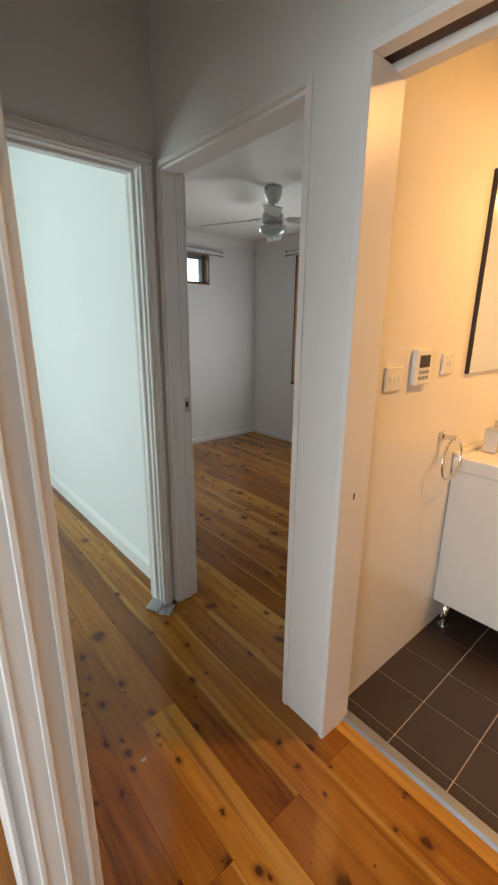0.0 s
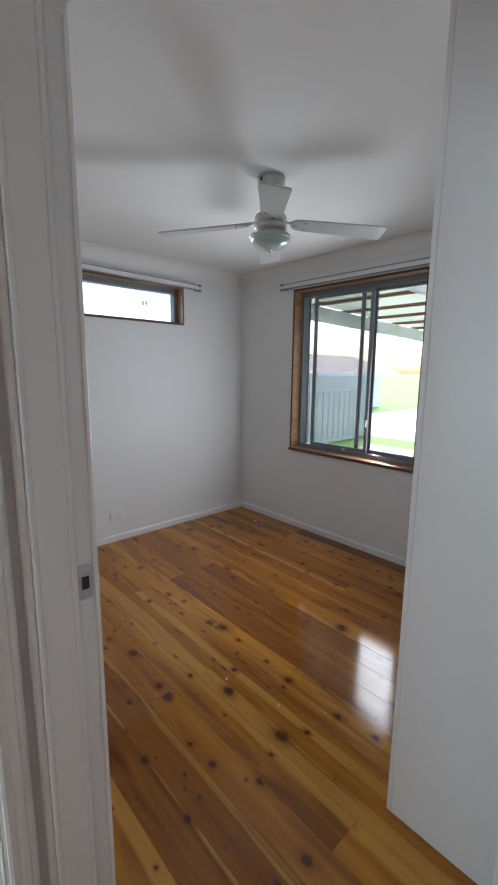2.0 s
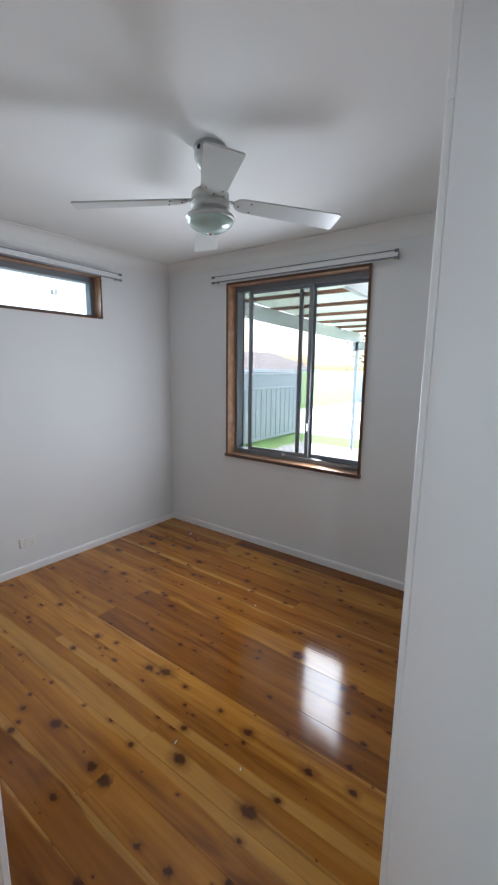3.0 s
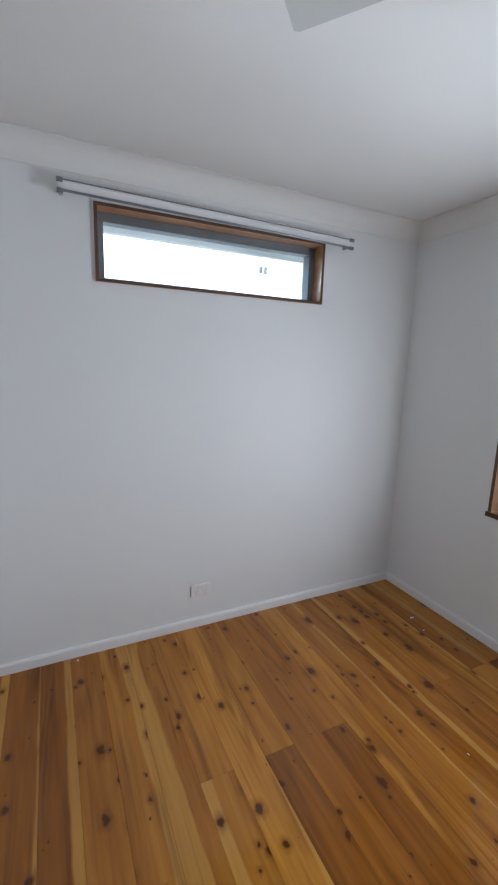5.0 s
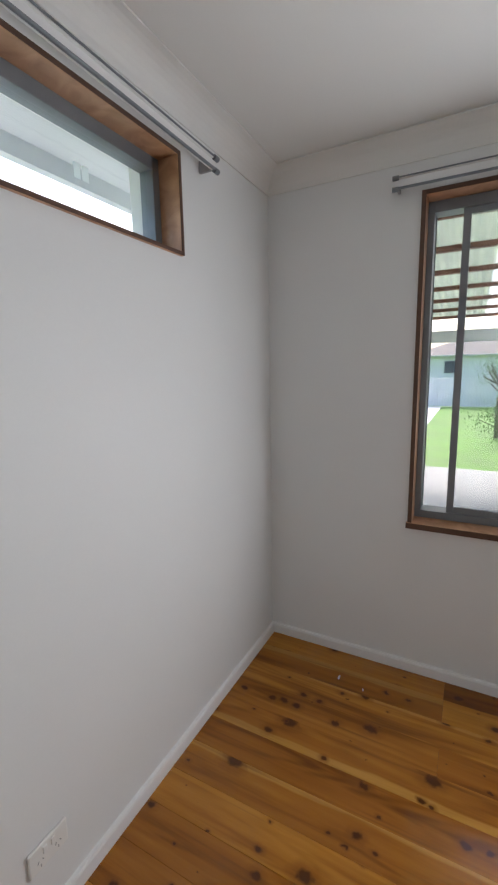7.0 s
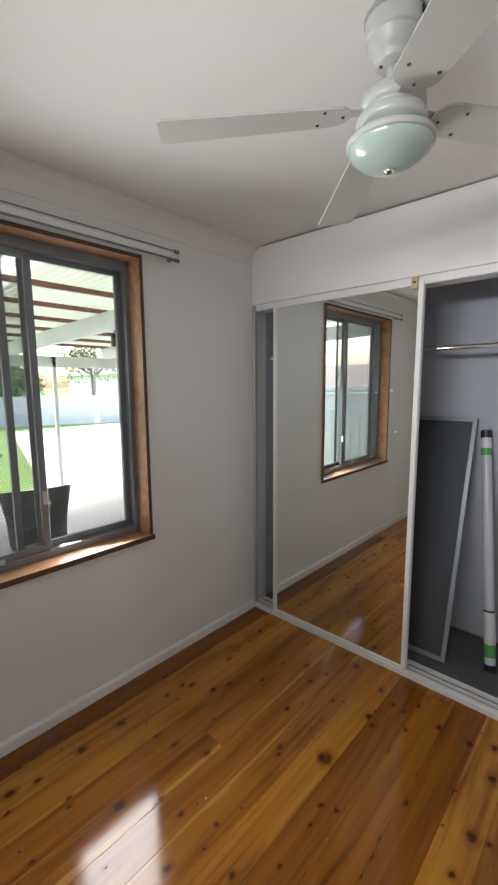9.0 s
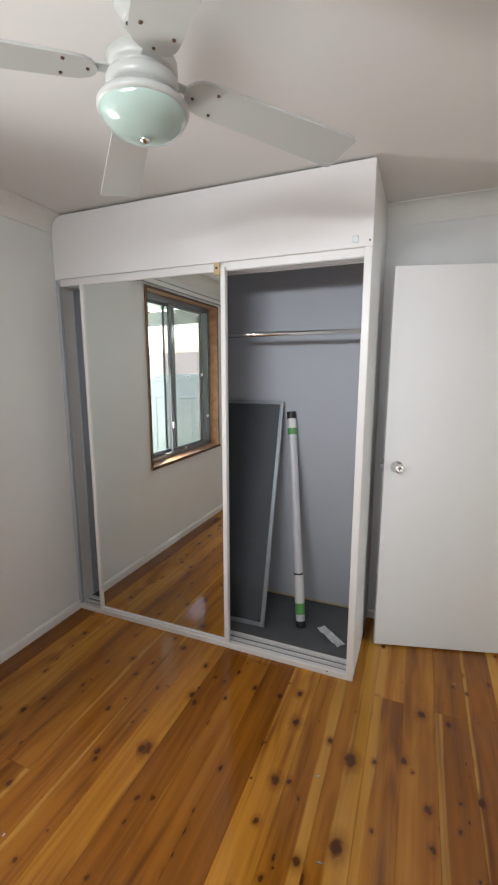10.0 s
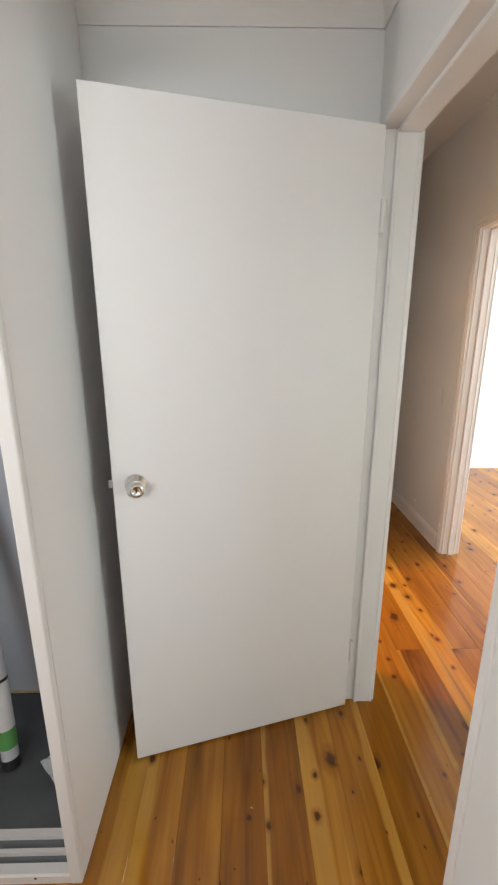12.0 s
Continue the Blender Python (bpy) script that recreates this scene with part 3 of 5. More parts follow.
sl = sash(ew, XE + 0.097, 3.098, 3.69, fz0 + 0.034, fz1 - 0.043)
sash(ew, XE + 0.13, fy0 + 0.022, 3.232, fz0 + 0.034, fz1 - 0.043)
scr = box_part("fly_screen", (XE + 0.17, 3.105, fz0 + 0.01), (XE + 0.18, 3.13, fz1 - 0.01), M_ALU, ew, label="grey framed fly screen over one half")
box_part("stile", (XE + 0.17, fy1 - 0.03, fz0 + 0.01), (XE + 0.18, fy1 - 0.005, fz1 - 0.01), M_ALU, scr)
for w in (fz0 + 0.01, fz1 - 0.035):
    box_part("rail", (XE + 0.17, 3.13, w), (XE + 0.18, fy1 - 0.03, w + 0.025), M_ALU, scr)
net = part("mesh", boxed((XE + 0.1745, 3.13, fz0 + 0.035), (XE + 0.1755, fy1 - 0.03, fz1 - 0.035)), M_NET, scr)
net.visible_shadow = False
part("sash_lock", boxed((XE + 0.083, 3.102, 1.02), (XE + 0.098, 3.124, 1.08), 0.004), M_BRUSH, sl, "small silver sash lock")
part("sash_lock", boxed((XE + 0.08, 3.30, fz0 + 0.03), (XE + 0.097, 3.33, fz0 + 0.05), 0.004), M_BRUSH, ew, "small silver sash lock")

nw = tagged(thing("window_north", "wide shallow dark aluminium window in a stained timber reveal", "window"), kind="structure")
x0, x1, z0, z1 = N_WIN
D0, D1 = YN - 0.012, YN + 0.085
for a, b in (((x0, D0, z0), (x0 + 0.014, D1, z1)), ((x1 - 0.014, D0, z0), (x1, D1, z1)), ((x0 + 0.014, D0, z1 - 0.014), (x1 - 0.014, D1, z1)), ((x0 + 0.014, D0, z0), (x1 - 0.014, D1, z0 + 0.012))):
    lining_board = box_part("timber_reveal", a, b, M_TIMBER, nw, 0.002)
    box_part("front_edge", (a[0], a[1] - 0.003, a[2]), (b[0], a[1] - 0.0003, b[2]), M_RUST, lining_board, 0.0008, "dark brown front edge")
A0, A1 = YN + 0.07, YN + 0.13
x0, x1, z0, z1 = x0 + 0.014, x1 - 0.014, z0 + 0.012, z1 - 0.014
for a, b in (((x0, A0, z0), (x0 + 0.034, A1, z1)), ((x1 - 0.034, A0, z0), (x1, A1, z1)), ((x0 + 0.034, A0, z1 - 0.042), (x1 - 0.034, A1, z1)), ((x0 + 0.034, A0, z0), (x1 - 0.034, A1, z0 + 0.02))):
    box_part("aluminium_frame", a, b, M_ALU, nw)
pane("pane", (x0 + 0.03, YN + 0.098, z0 + 0.016), (x1 - 0.03, YN + 0.102, z1 - 0.038), nw)
for dx in (0.0, 0.03):
    part("sticker", boxed((3.06 + dx, YN + 0.0955, 2.02), (3.083 + dx, YN + 0.0975, 2.06)), M_CLEARSHEET, nw, "small pale sticker on the glass")


for k, (u0, u1, w0, w1) in enumerate(((-1.2, 1.4, 0.5, 2.1), (2.5, 4.2, 0.6, 2.1))):
    ow = tagged(thing("window_west", "plain white framed window of a neighbouring room", "window"), kind="structure")
    for a, b in (((-2.74, u0, w0), (-2.66, u0 + 0.05, w1)), ((-2.74, u1 - 0.05, w0), (-2.66, u1, w1)), ((-2.74, u0 + 0.05, w0), (-2.66, u1 - 0.05, w0 + 0.05)), ((-2.74, u0 + 0.05, w1 - 0.05), (-2.66, u1 - 0.05, w1))):
        box_part("window_frame", a, b, M_TRIM, ow)
    pane("pane", (-2.702, u0 + 0.048, w0 + 0.048), (-2.698, u1 - 0.048, w1 - 0.048), ow)


# curtain rails: a flat white rail on two brackets, open channel edges
def curtain_rail(a, b, out):
    a, b, out = Vector(a), Vector(b), Vector(out)
    along = (b - a).normalized()
    root = thing("curtain_rail", "flat white metal curtain rail with grey end caps above a window", "curtain rail", a)
    up = Vector((0, 0, 1))
    rail = part("rail", sweep([(0, 0.0), (0.012, 0.0), (0.012, 0.004), (0.005, 0.006), (0.005, 0.036), (0.012, 0.038), (0.012, 0.042), (0, 0.042)], a + out * 0.055, b + out * 0.055, side=out), M_TRIM, root)
    # thin dark rods added to draw shadow lines along the rail's edges
    for dz, r in ((0.0, 0.0055), (0.042, 0.003)):
        part("shadow_line", rod(a + out * 0.07 + up * dz, b + out * 0.07 + up * dz, r, 8), M_ALU, rail, "dark rod for the rail's shadow line")
    for p, d in ((a, 1), (b, -1)):
        q = p + along * d * 0.004
        lo, hi = q + out * 0.001, q + out * 0.058 + along * d * 0.012 + up * 0.042
        end = part("end_bracket", boxed([min(u, v) for u, v in zip(lo, hi)], [max(u, v) for u, v in zip(lo, hi)], 0.003), M_GREYPL, root, "grey end bracket")
        for dz in (-0.002, 0.04):
            part("end_knob", rod(q + out * 0.068 + up * dz - along * d * 0.012, q + out * 0.068 + up * dz + along * d * 0.012, 0.0095, 14), M_ALU, end, smooth=False)
    return root


curtain_rail((2.05, YN, 2.205), (3.56, YN, 2.185), (0, -1, 0))
curtain_rail((XE, 2.44, 2.185), (XE, 3.945, 2.19), (-1, 0, 0))

# ---- bedroom things ----
# wardrobe with sliding doors, built in beside the door
wr = thing("wardrobe", "built-in white wardrobe with one mirrored sliding door, half open", "wardrobe", (3.25, 1.5, 0))
part("bulkhead", boxed((WR_X, FRONT - 0.018, 2.055), (XE - 0.002, FRONT, H - 0.009), 0.002, 1), M_DOOR, wr)
part("side_panel", boxed((WR_X, YS + 0.002, 0.004), (WR_X + 0.03, FRONT - 0.018, H - 0.004), 0.002, 1), M_DOOR, wr)
part("front_post", boxed((WR_X, FRONT - 0.018, 0.004), (WR_X + 0.034, FRONT, 2.055), 0.004, 2), M_TRIM, wr)
# end channel takes the lining's shaded colour
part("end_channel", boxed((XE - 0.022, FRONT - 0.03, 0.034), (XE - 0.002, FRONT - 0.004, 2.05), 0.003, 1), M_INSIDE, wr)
part("bottom_track", sweep([(0, 0.003), (0.115, 0.003), (0.115, 0.03), (0.11, 0.034), (0.085, 0.034), (0.085, 0.02), (0.06, 0.02), (0.06, 0.034), (0.05, 0.034), (0.05, 0.02), (0.02, 0.02), (0.02, 0.034), (0, 0.034)], (WR_X + 0.034, FRONT - 0.118, 0), (XE - 0.002, FRONT - 0.118, 0), side=(0, 1, 0)), M_TRIM, wr, "white painted double door track")
part("top_track", sweep([(0, 0), (0.1, 0), (0.1, -0.036), (0.095, -0.04), (0.075, -0.04), (0.075, -0.02), (0.055, -0.02), (0.055, -0.04), (0.045, -0.04), (0.045, -0.02), (0.02, -0.02), (0.02, -0.04), (0, -0.04)], (WR_X + 0.034, FRONT - 0.12, 2.057), (XE - 0.002, FRONT - 0.12, 2.057), side=(0, 1, 0)), M_TRIM, wr)
for g0, g1 in ((0.022, 0.048), (0.062, 0.083)):
    part("track_groove", boxed((WR_X + 0.04, FRONT - 0.118 + g0, 0.0202), (XE - 0.004, FRONT - 0.118 + g1, 0.0215)), M_ALU, wr, "dark strip in the track's groove")
part("back_lining", boxed((WR_X + 0.032, YS + 0.003, 0.036), (XE - 0.004, YS + 0.009, H - 0.004)), M_INSIDE, wr, "lining board with the wardrobe's shade in its blue-grey colour")
part("side_lining", boxed((XE - 0.008, YS + 0.011, 0.036), (XE - 0.003, FRONT - 0.13, H - 0.004)), M_INSIDE, wr, "lining board with the wardrobe's shade in its blue-grey colour")
part("wardrobe_floor", boxed((WR_X + 0.03, YS + 0.002, 0.004), (XE - 0.002, FRONT - 0.118, 0.034)), M_CARPET, wr, "dark grey carpet lining")
part("quarter_bead", boxed((WR_X + 0.03, YS + 0.002, 0.034), (XE - 0.002, YS + 0.012, 0.046), 0.003), M_TAN, wr, "bare timber bead")
rail = part("hanging_rail", rod((WR_X + 0.03, 1.5, 1.737), (XE - 0.004, 1.5, 1.737), 0.0125, 20), M_CHROME, wr, "chrome hanging rail", smooth=True)
part("rail_socket", rod((WR_X + 0.03, 1.5, 1.737), (WR_X + 0.042, 1.5, 1.737), 0.022, 20), M_CHROME, rail)
part("side_cleat", boxed((XE - 0.03, YS + 0.01, 1.715), (XE - 0.004, 1.62, 1.74), 0.002, 1), M_TRIM, wr)
part("corner_bracket", boxed((2.432, FRONT, 2.072), (2.456, FRONT + 0.004, 2.1), 0.001, 1), M_STEEL, wr, "small square steel plate")
part("screw_hole", rod((2.385, FRONT - 0.001, 2.078), (2.385, FRONT + 0.0015, 2.078), 0.004, 10), M_DARK, wr)
part("screw_hole", rod((2.50, FRONT - 0.0055, 0.024), (2.50, FRONT - 0.0025, 0.024), 0.004, 10), M_DARK, wr)
md = part("mirror_door", boxed((3.058, FRONT - 0.036, 0.024), (3.084, FRONT - 0.006, 2.035), 0.003, 1), M_TRIM, wr, "sliding door with a full mirror in a thin white frame")
part("stile", boxed((3.945, FRONT - 0.036, 0.024), (3.967, FRONT - 0.006, 2.035), 0.003, 1), M_TRIM, md)
part("bottom_rail", boxed((3.084, FRONT - 0.034, 0.024), (3.945, FRONT - 0.008, 0.046), 0.002, 1), M_TRIM, md)
part("top_rail", boxed((3.084, FRONT - 0.034, 2.015), (3.945, FRONT - 0.008, 2.035), 0.002, 1), M_TRIM, md)
part("mirror", boxed((3.083, FRONT - 0.024, 0.045), (3.946, FRONT - 0.018, 2.016)), M_MIRROR, md, "clear silvered mirror")
part("door_back", boxed((3.083, FRONT - 0.033, 0.045), (3.946, FRONT - 0.0245, 2.016)), M_DOOR, md)
part("door_catch", boxed((3.086, FRONT - 0.016, 2.0), (3.118, FRONT - 0.004, 2.06), 0.003), M_TAN, wr, "small tan plastic catch")
part("catch_hole", rod((3.102, FRONT - 0.005, 2.03), (3.102, FRONT - 0.002, 2.03), 0.006, 10), M_DARK, wr)
for x, z, r in ((3.2, 1.52, 0.012), (3.28, 1.51, 0.009), (3.17, 1.31, 0.01)):
    part("sticky_mark", rod((x, FRONT - 0.0179, z), (x, FRONT - 0.0172, z), r * 0.6, 12), M_FILM, md, "small tape mark on the mirror")

# fly screen leaning in the wardrobe
fs = thing("fly_screen", "dark fly screen in a grey frame leaning inside the wardrobe", "fly screen", (2.92, 1.585, 0.036))
tilt = math.atan2(0.375, 1.32)
L, W = 1.37, 0.62
fs.rotation_euler = (tilt, 0, radians(1.5))
bpy.context.view_layer.update()
def local_part(name, bm, mat, parent, label="", smooth=False):
    ob = new(name, mesh_of(name, bm, mat, smooth))
    ob.parent = parent
    return tagged(ob, label)


for a, b in (((0, 0, 0), (0.024, 0.012, L)), ((W - 0.024, 0, 0), (W, 0.012, L)), ((0.024, 0, 0), (W - 0.024, 0.012, 0.024)), ((0.024, 0, L - 0.024), (W - 0.024, 0.012, L))):
    local_part("screen_frame", boxed(a, b, 0.002, 1), M_SCREENF, fs)
local_part("mesh", boxed((0.02, 0.005, 0.02), (W - 0.02, 0.0062, L - 0.02)), M_MESH, fs, "fine dark fly mesh")

# blind tube leaning beside it
p, q = Vector((2.722, 1.492, 0.05)), Vector((2.884, 1.212, 1.275))
bt = thing("blind_tube", "pale packaged roller blind tube with green bands leaning in the wardrobe", "packaged tube", p)
bt.rotation_mode = "QUATERNION"
bt.rotation_quaternion = (q - p).to_track_quat("Z", "Y")
TL = (q - p).length
local_part("tube", lathe([(0, 0.0), (0.026, 0.0), (0.027, 0.01), (0.027, TL - 0.01), (0.026, TL), (0, TL)], 24), M_TUBE, bt, smooth=True)
local_part("fold_strip", boxed((0.01, -0.0285, 0.32), (0.016, -0.024, TL - 0.1)), M_GREYPL, bt, "dark seam in the wrapping")
for a, b, m, nm in ((-0.012, 0.022, M_BLACK, "end_cap"), (0.06, 0.125, M_GREEN, "green_band"), (0.125, 0.29, M_LABEL, "paper_label"), (0.29, 0.3, M_BLACK, "dark_band"), (TL - 0.13, TL - 0.09, M_GREEN, "green_band"), (TL - 0.09, TL - 0.035, M_LABEL, "paper_label"), (TL - 0.03, TL + 0.012, M_BLACK, "end_cap")):
    local_part(nm, lathe([(0.0, a), (0.0282, a), (0.0285, a + 0.002), (0.0285, b - 0.002), (0.0282, b), (0.0, b)], 24), m, bt, smooth=False)
for z in (0.15, 0.165, 0.18, 0.22, 0.235):
    local_part("print_bar", boxed((-0.012, -0.0292, z), (0.01, -0.0284, z + 0.006)), M_GREYPL, bt)

# crumpled plastic on the wardrobe floor
random.seed(7)
bm = bmesh.new()
bmesh.ops.create_grid(bm, x_segments=12, y_segments=5, size=1)
for v in bm.verts:
    v.co = Vector((v.co.x * 0.095, v.co.y * 0.028, 0.01 + 0.012 * noise.noise(Vector((v.co.x * 3, v.co.y * 2, 3))) + 0.006 * random.random()))
bmesh.ops.solidify(bm, geom=bm.faces[:], thickness=0.0015)
sc = part("plastic_wrapper", bm, M_FILM)
sc.location, sc.rotation_euler = (2.535, 1.535, 0.036), (0, 0, radians(-42))
tagged(sc, "crumpled clear plastic wrapper on the grey carpet", "wrapper")

# bedroom door, standing open
dr = thing("bedroom_door", "flush white painted door standing open with a chrome knob", "door", (1.508, 1.252, 0.012))
dr.rotation_euler = (0, 0, math.atan2(0.207, 0.792))
leaf = local_part("leaf", boxed((0.002, -0.035, 0), (0.82, 0, 2.03), 0.0025, 2), M_DOOR, dr)
KN = [(0, 0.0), (0.03, 0.0), (0.032, 0.003), (0.03, 0.008), (0.014, 0.012), (0.011, 0.02), (0.012, 0.03), (0.021, 0.036), (0.026, 0.046), (0.0255, 0.056), (0.02, 0.063), (0.012, 0.066), (0.011, 0.0645), (0, 0.0645)]
for sgn in (1, -1):
    kb = local_part("door_knob", lathe(KN, 32), M_CHROME, dr, "chrome door knob with a key cylinder", smooth=True)
    kb.location = (0.755, 0.0 if sgn > 0 else -0.035, 1.032)
    kb.rotation_euler = (radians(-90 * sgn), 0, 0)
    slot = local_part("key_slot", boxed((-0.0015, -0.006, 0.064), (0.0015, 0.006, 0.0652)), M_DARK, kb)
local_part("latch_bolt", boxed((0.82, -0.024, 1.02), (0.833, -0.012, 1.045), 0.003), M_BRUSH, dr)
local_part("latch_plate", boxed((0.8195, -0.03, 0.995), (0.8208, -0.006, 1.07)), M_STEEL, dr)
for z in (0.22, 1.75):
    hg = local_part("hinge", rod((-0.004, 0.005, z), (-0.004, 0.005, z + 0.09), 0.006, 12), M_TRIM, dr, "painted butt hinge")
    local_part("hinge_plate", boxed((-0.003, -0.03, z), (0.0018, 0.004, z + 0.09)), M_TRIM, hg)

# ceiling fan with a light bowl
FX, FY = 2.777, 2.811
fan = thing("ceiling_fan", "white four-bladed ceiling fan with a pale green glass light bowl", "ceiling fan", (FX, FY, H))
local_part("canopy", lathe([(0, -0.001), (0.065, -0.001), (0.066, -0.004), (0.066, -0.05), (0.0645, -0.053), (0.061, -0.0545), (0.0595, -0.057), (0.057, -0.07), (0.05, -0.084), (0.0435, -0.09), (0.0415, -0.096), (0.0405, -0.104), (0.0375, -0.107), (0.0, -0.1075)], 40), M_FAN, fan, smooth=True)
vent = local_part("vent_ring", lathe([(0.0672, -0.005), (0.0685, -0.006), (0.0685, -0.014), (0.0672, -0.015)], 40), M_GREYPL, fan, "perforated ring")
for a in (40, 160, 280):
    local_part("screw", lathe([(0, 0), (0.004, 0), (0.004, -0.003), (0, -0.003)], 10, (0.028 * math.cos(radians(a)), 0.028 * math.sin(radians(a)), -0.107)), M_RUST, fan)
local_part("knockout", boxed((-0.071, -0.008, -0.034), (-0.066, 0.008, -0.018), 0.002), M_BLACK, fan, "dark cable hole")
local_part("downrod", rod((0, 0, -0.1), (0, 0, -0.175), 0.0145, 20), M_FAN, fan, smooth=True)
local_part("motor_housing", lathe([(0, -0.155), (0.02, -0.157), (0.04, -0.166), (0.07, -0.172), (0.078, -0.18), (0.079, -0.2), (0.075, -0.206), (0.07, -0.209), (0.07, -0.214), (0.079, -0.218), (0.081, -0.224), (0.081, -0.238), (0.075, -0.244), (0.066, -0.248), (0.064, -0.262), (0.09, -0.268), (0.0, -0.27)], 48), M_FAN, fan, smooth=True)
local_part("light_rim", lathe([(0.085, -0.262), (0.099, -0.266), (0.103, -0.272), (0.103, -0.28), (0.098, -0.284), (0.09, -0.284)], 48), M_FAN, fan, smooth=True)
bowl = [(0.0985, -0.278)] + [(0.0985 * math.cos(radians(a)), -0.278 - 0.056 * math.sin(radians(a))) for a in range(8, 90, 8)] + [(0.0, -0.334)]
local_part("light_bowl", lathe(bowl, 48), M_BOWL, fan, "frosted pale green glass bowl", smooth=True)
local_part("finial", lathe([(0.0, -0.331), (0.013, -0.332), (0.012, -0.338), (0.006, -0.342), (0.0, -0.343)], 20), M_CHROME, fan, smooth=True)


def blade_mesh():
    bm = bmesh.new()
    outline = []
    r0, r1, w0, w1 = 0.102, 0.556, 0.05, 0.064
    for k in range(9):
        a = math.pi / 2 + math.pi * k / 8
        outline.append((r0 + 0.045 + 0.05 * math.cos(a), w0 * math.sin(a)))
    outline += [(r1 - 0.01, -w1), (r1, -w1 + 0.008), (r1 - 0.006, w1 - 0.006), (r1 - 0.014, w1)]
    top = [bm.verts.new((x, y, 0.003)) for x, y in outline]
    bot = [bm.verts.new((x, y, -0.003)) for x, y in outline]
    bm.faces.new(top)
    bm.faces.new(bot[::-1])
    for k in range(len(outline)):
        j = (k + 1) % len(outline)
        bm.faces.new((top[j], top[k], bot[k], bot[j]))
    bmesh.ops.recalc_face_normals(bm, faces=bm.faces)
    bmesh.ops.rotate(bm, verts=bm.verts, cent=(0, 0, 0), matrix=Matrix.Rotation(radians(-9), 3, "X"))
    return bm


blade_data = mesh_of("blade", blade_mesh(), M_FAN)
for a in (44.7, 134.7, 226.4, 314.7):
    bl = new("blade", blade_data)
    bl.parent, bl.location, bl.rotation_euler = fan, (0, 0, -0.205), (0, radians(5.5), radians(a))
    arm = bmesh.new()
    box(arm, (0.07, -0.014, 0.0035), (0.17, 0.014, 0.0075), 0.001, 1)
    local_part("blade_arm", arm, M_FAN, bl)
    for x, y in ((0.118, 0.004), (0.168, 0.034), (0.172, -0.03)):
        s = local_part("screw", lathe([(0, 0.0), (0.004, 0.0), (0.0036, -0.0025), (0, -0.003)], 10), M_RUST, bl)
        s.location = (x, y, -0.0035 + y * math.sin(radians(-9)))


# power points and switches
def plate(name, at, facing, w, h, label, category, sockets=0, rockers=0):
    """A moulded wall plate; facing: degrees about z that turn -y to the wall's way out."""
    root = thing(name, label, category, at)
    root.rotation_euler = (0, 0, radians(facing))
    local_part("faceplate", boxed((-w / 2, -0.009, -h / 2), (w / 2, 0, h / 2), 0.004, 2), M_PLASTIC, root)
    for k in range(rockers):
        x = (k - (rockers - 1) / 2) * 0.024
        local_part("rocker", boxed((x - 0.006, -0.0125, 0.004 if sockets else -0.01), (x + 0.006, -0.008, 0.024 if sockets else 0.01), 0.002), M_PLASTIC, root)
    for k in range(sockets):
        x = (k - (sockets - 1) / 2) * 0.052
        for dx, dz, rot in ((-0.007, -0.008, 30), (0.007, -0.008, -30), (0, -0.022, 0)):
            s = local_part("socket_slot", boxed((-0.0012, -0.0096, -0.004), (0.0012, -0.0085, 0.004)), M_GREYPL, root)
            s.location, s.rotation_euler = (x + dx, 0, dz), (0, radians(rot), 0)
    return root


plate("power_point", (2.70, YN - 0.001, 0.232), 0, 0.115, 0.072, "white double power point above the skirting", "power point", 2, 2)
plate("light_switch", (HALL_W + 0.001, -0.2, 1.045), 90, 0.072, 0.115, "white light switch beside a doorway", "switch", 0, 1)
plate("cable_outlet", (HALL_W + 0.001, -0.42, 0.165), 90, 0.05, 0.07, "small white cable outlet above the skirting", "outlet", 1, 0)

# folded bracket left on the hall floor
hb = thing("floor_bracket", "folded galvanised steel bracket with screw holes lying on the boards", "bracket", (1.285, 2.03, 0.006))
hb.rotation_euler = (0, 0, radians(38))
local_part("flap", boxed((-0.045, -0.075, 0.0), (0.045, -0.012, 0.003), 0.001, 1), M_STEEL, hb)
up = local_part("raised_flap", boxed((-0.045, 0.0, 0.0), (0.045, 0.06, 0.003), 0.001, 1), M_STEEL, hb)
up.location, up.rotation_euler = (0, -0.006, 0.012), (radians(14), 0, 0)
local_part("knuckle", rod((-0.045, -0.008, 0.008), (0.045, -0.008, 0.008), 0.007, 12), M_STEEL, hb, smooth=True)
for x in (-0.03, -0.01, 0.012, 0.032):
    local_part("screw_hole", lathe([(0, 0.0031), (0.004, 0.0031), (0.004, 0.0034), (0, 0.0034)], 10, (x, -0.045 + 0.012 * (x > 0), 0)), M_DARK, hb)

# flakes of paint and plaster on the boards
random.seed(3)
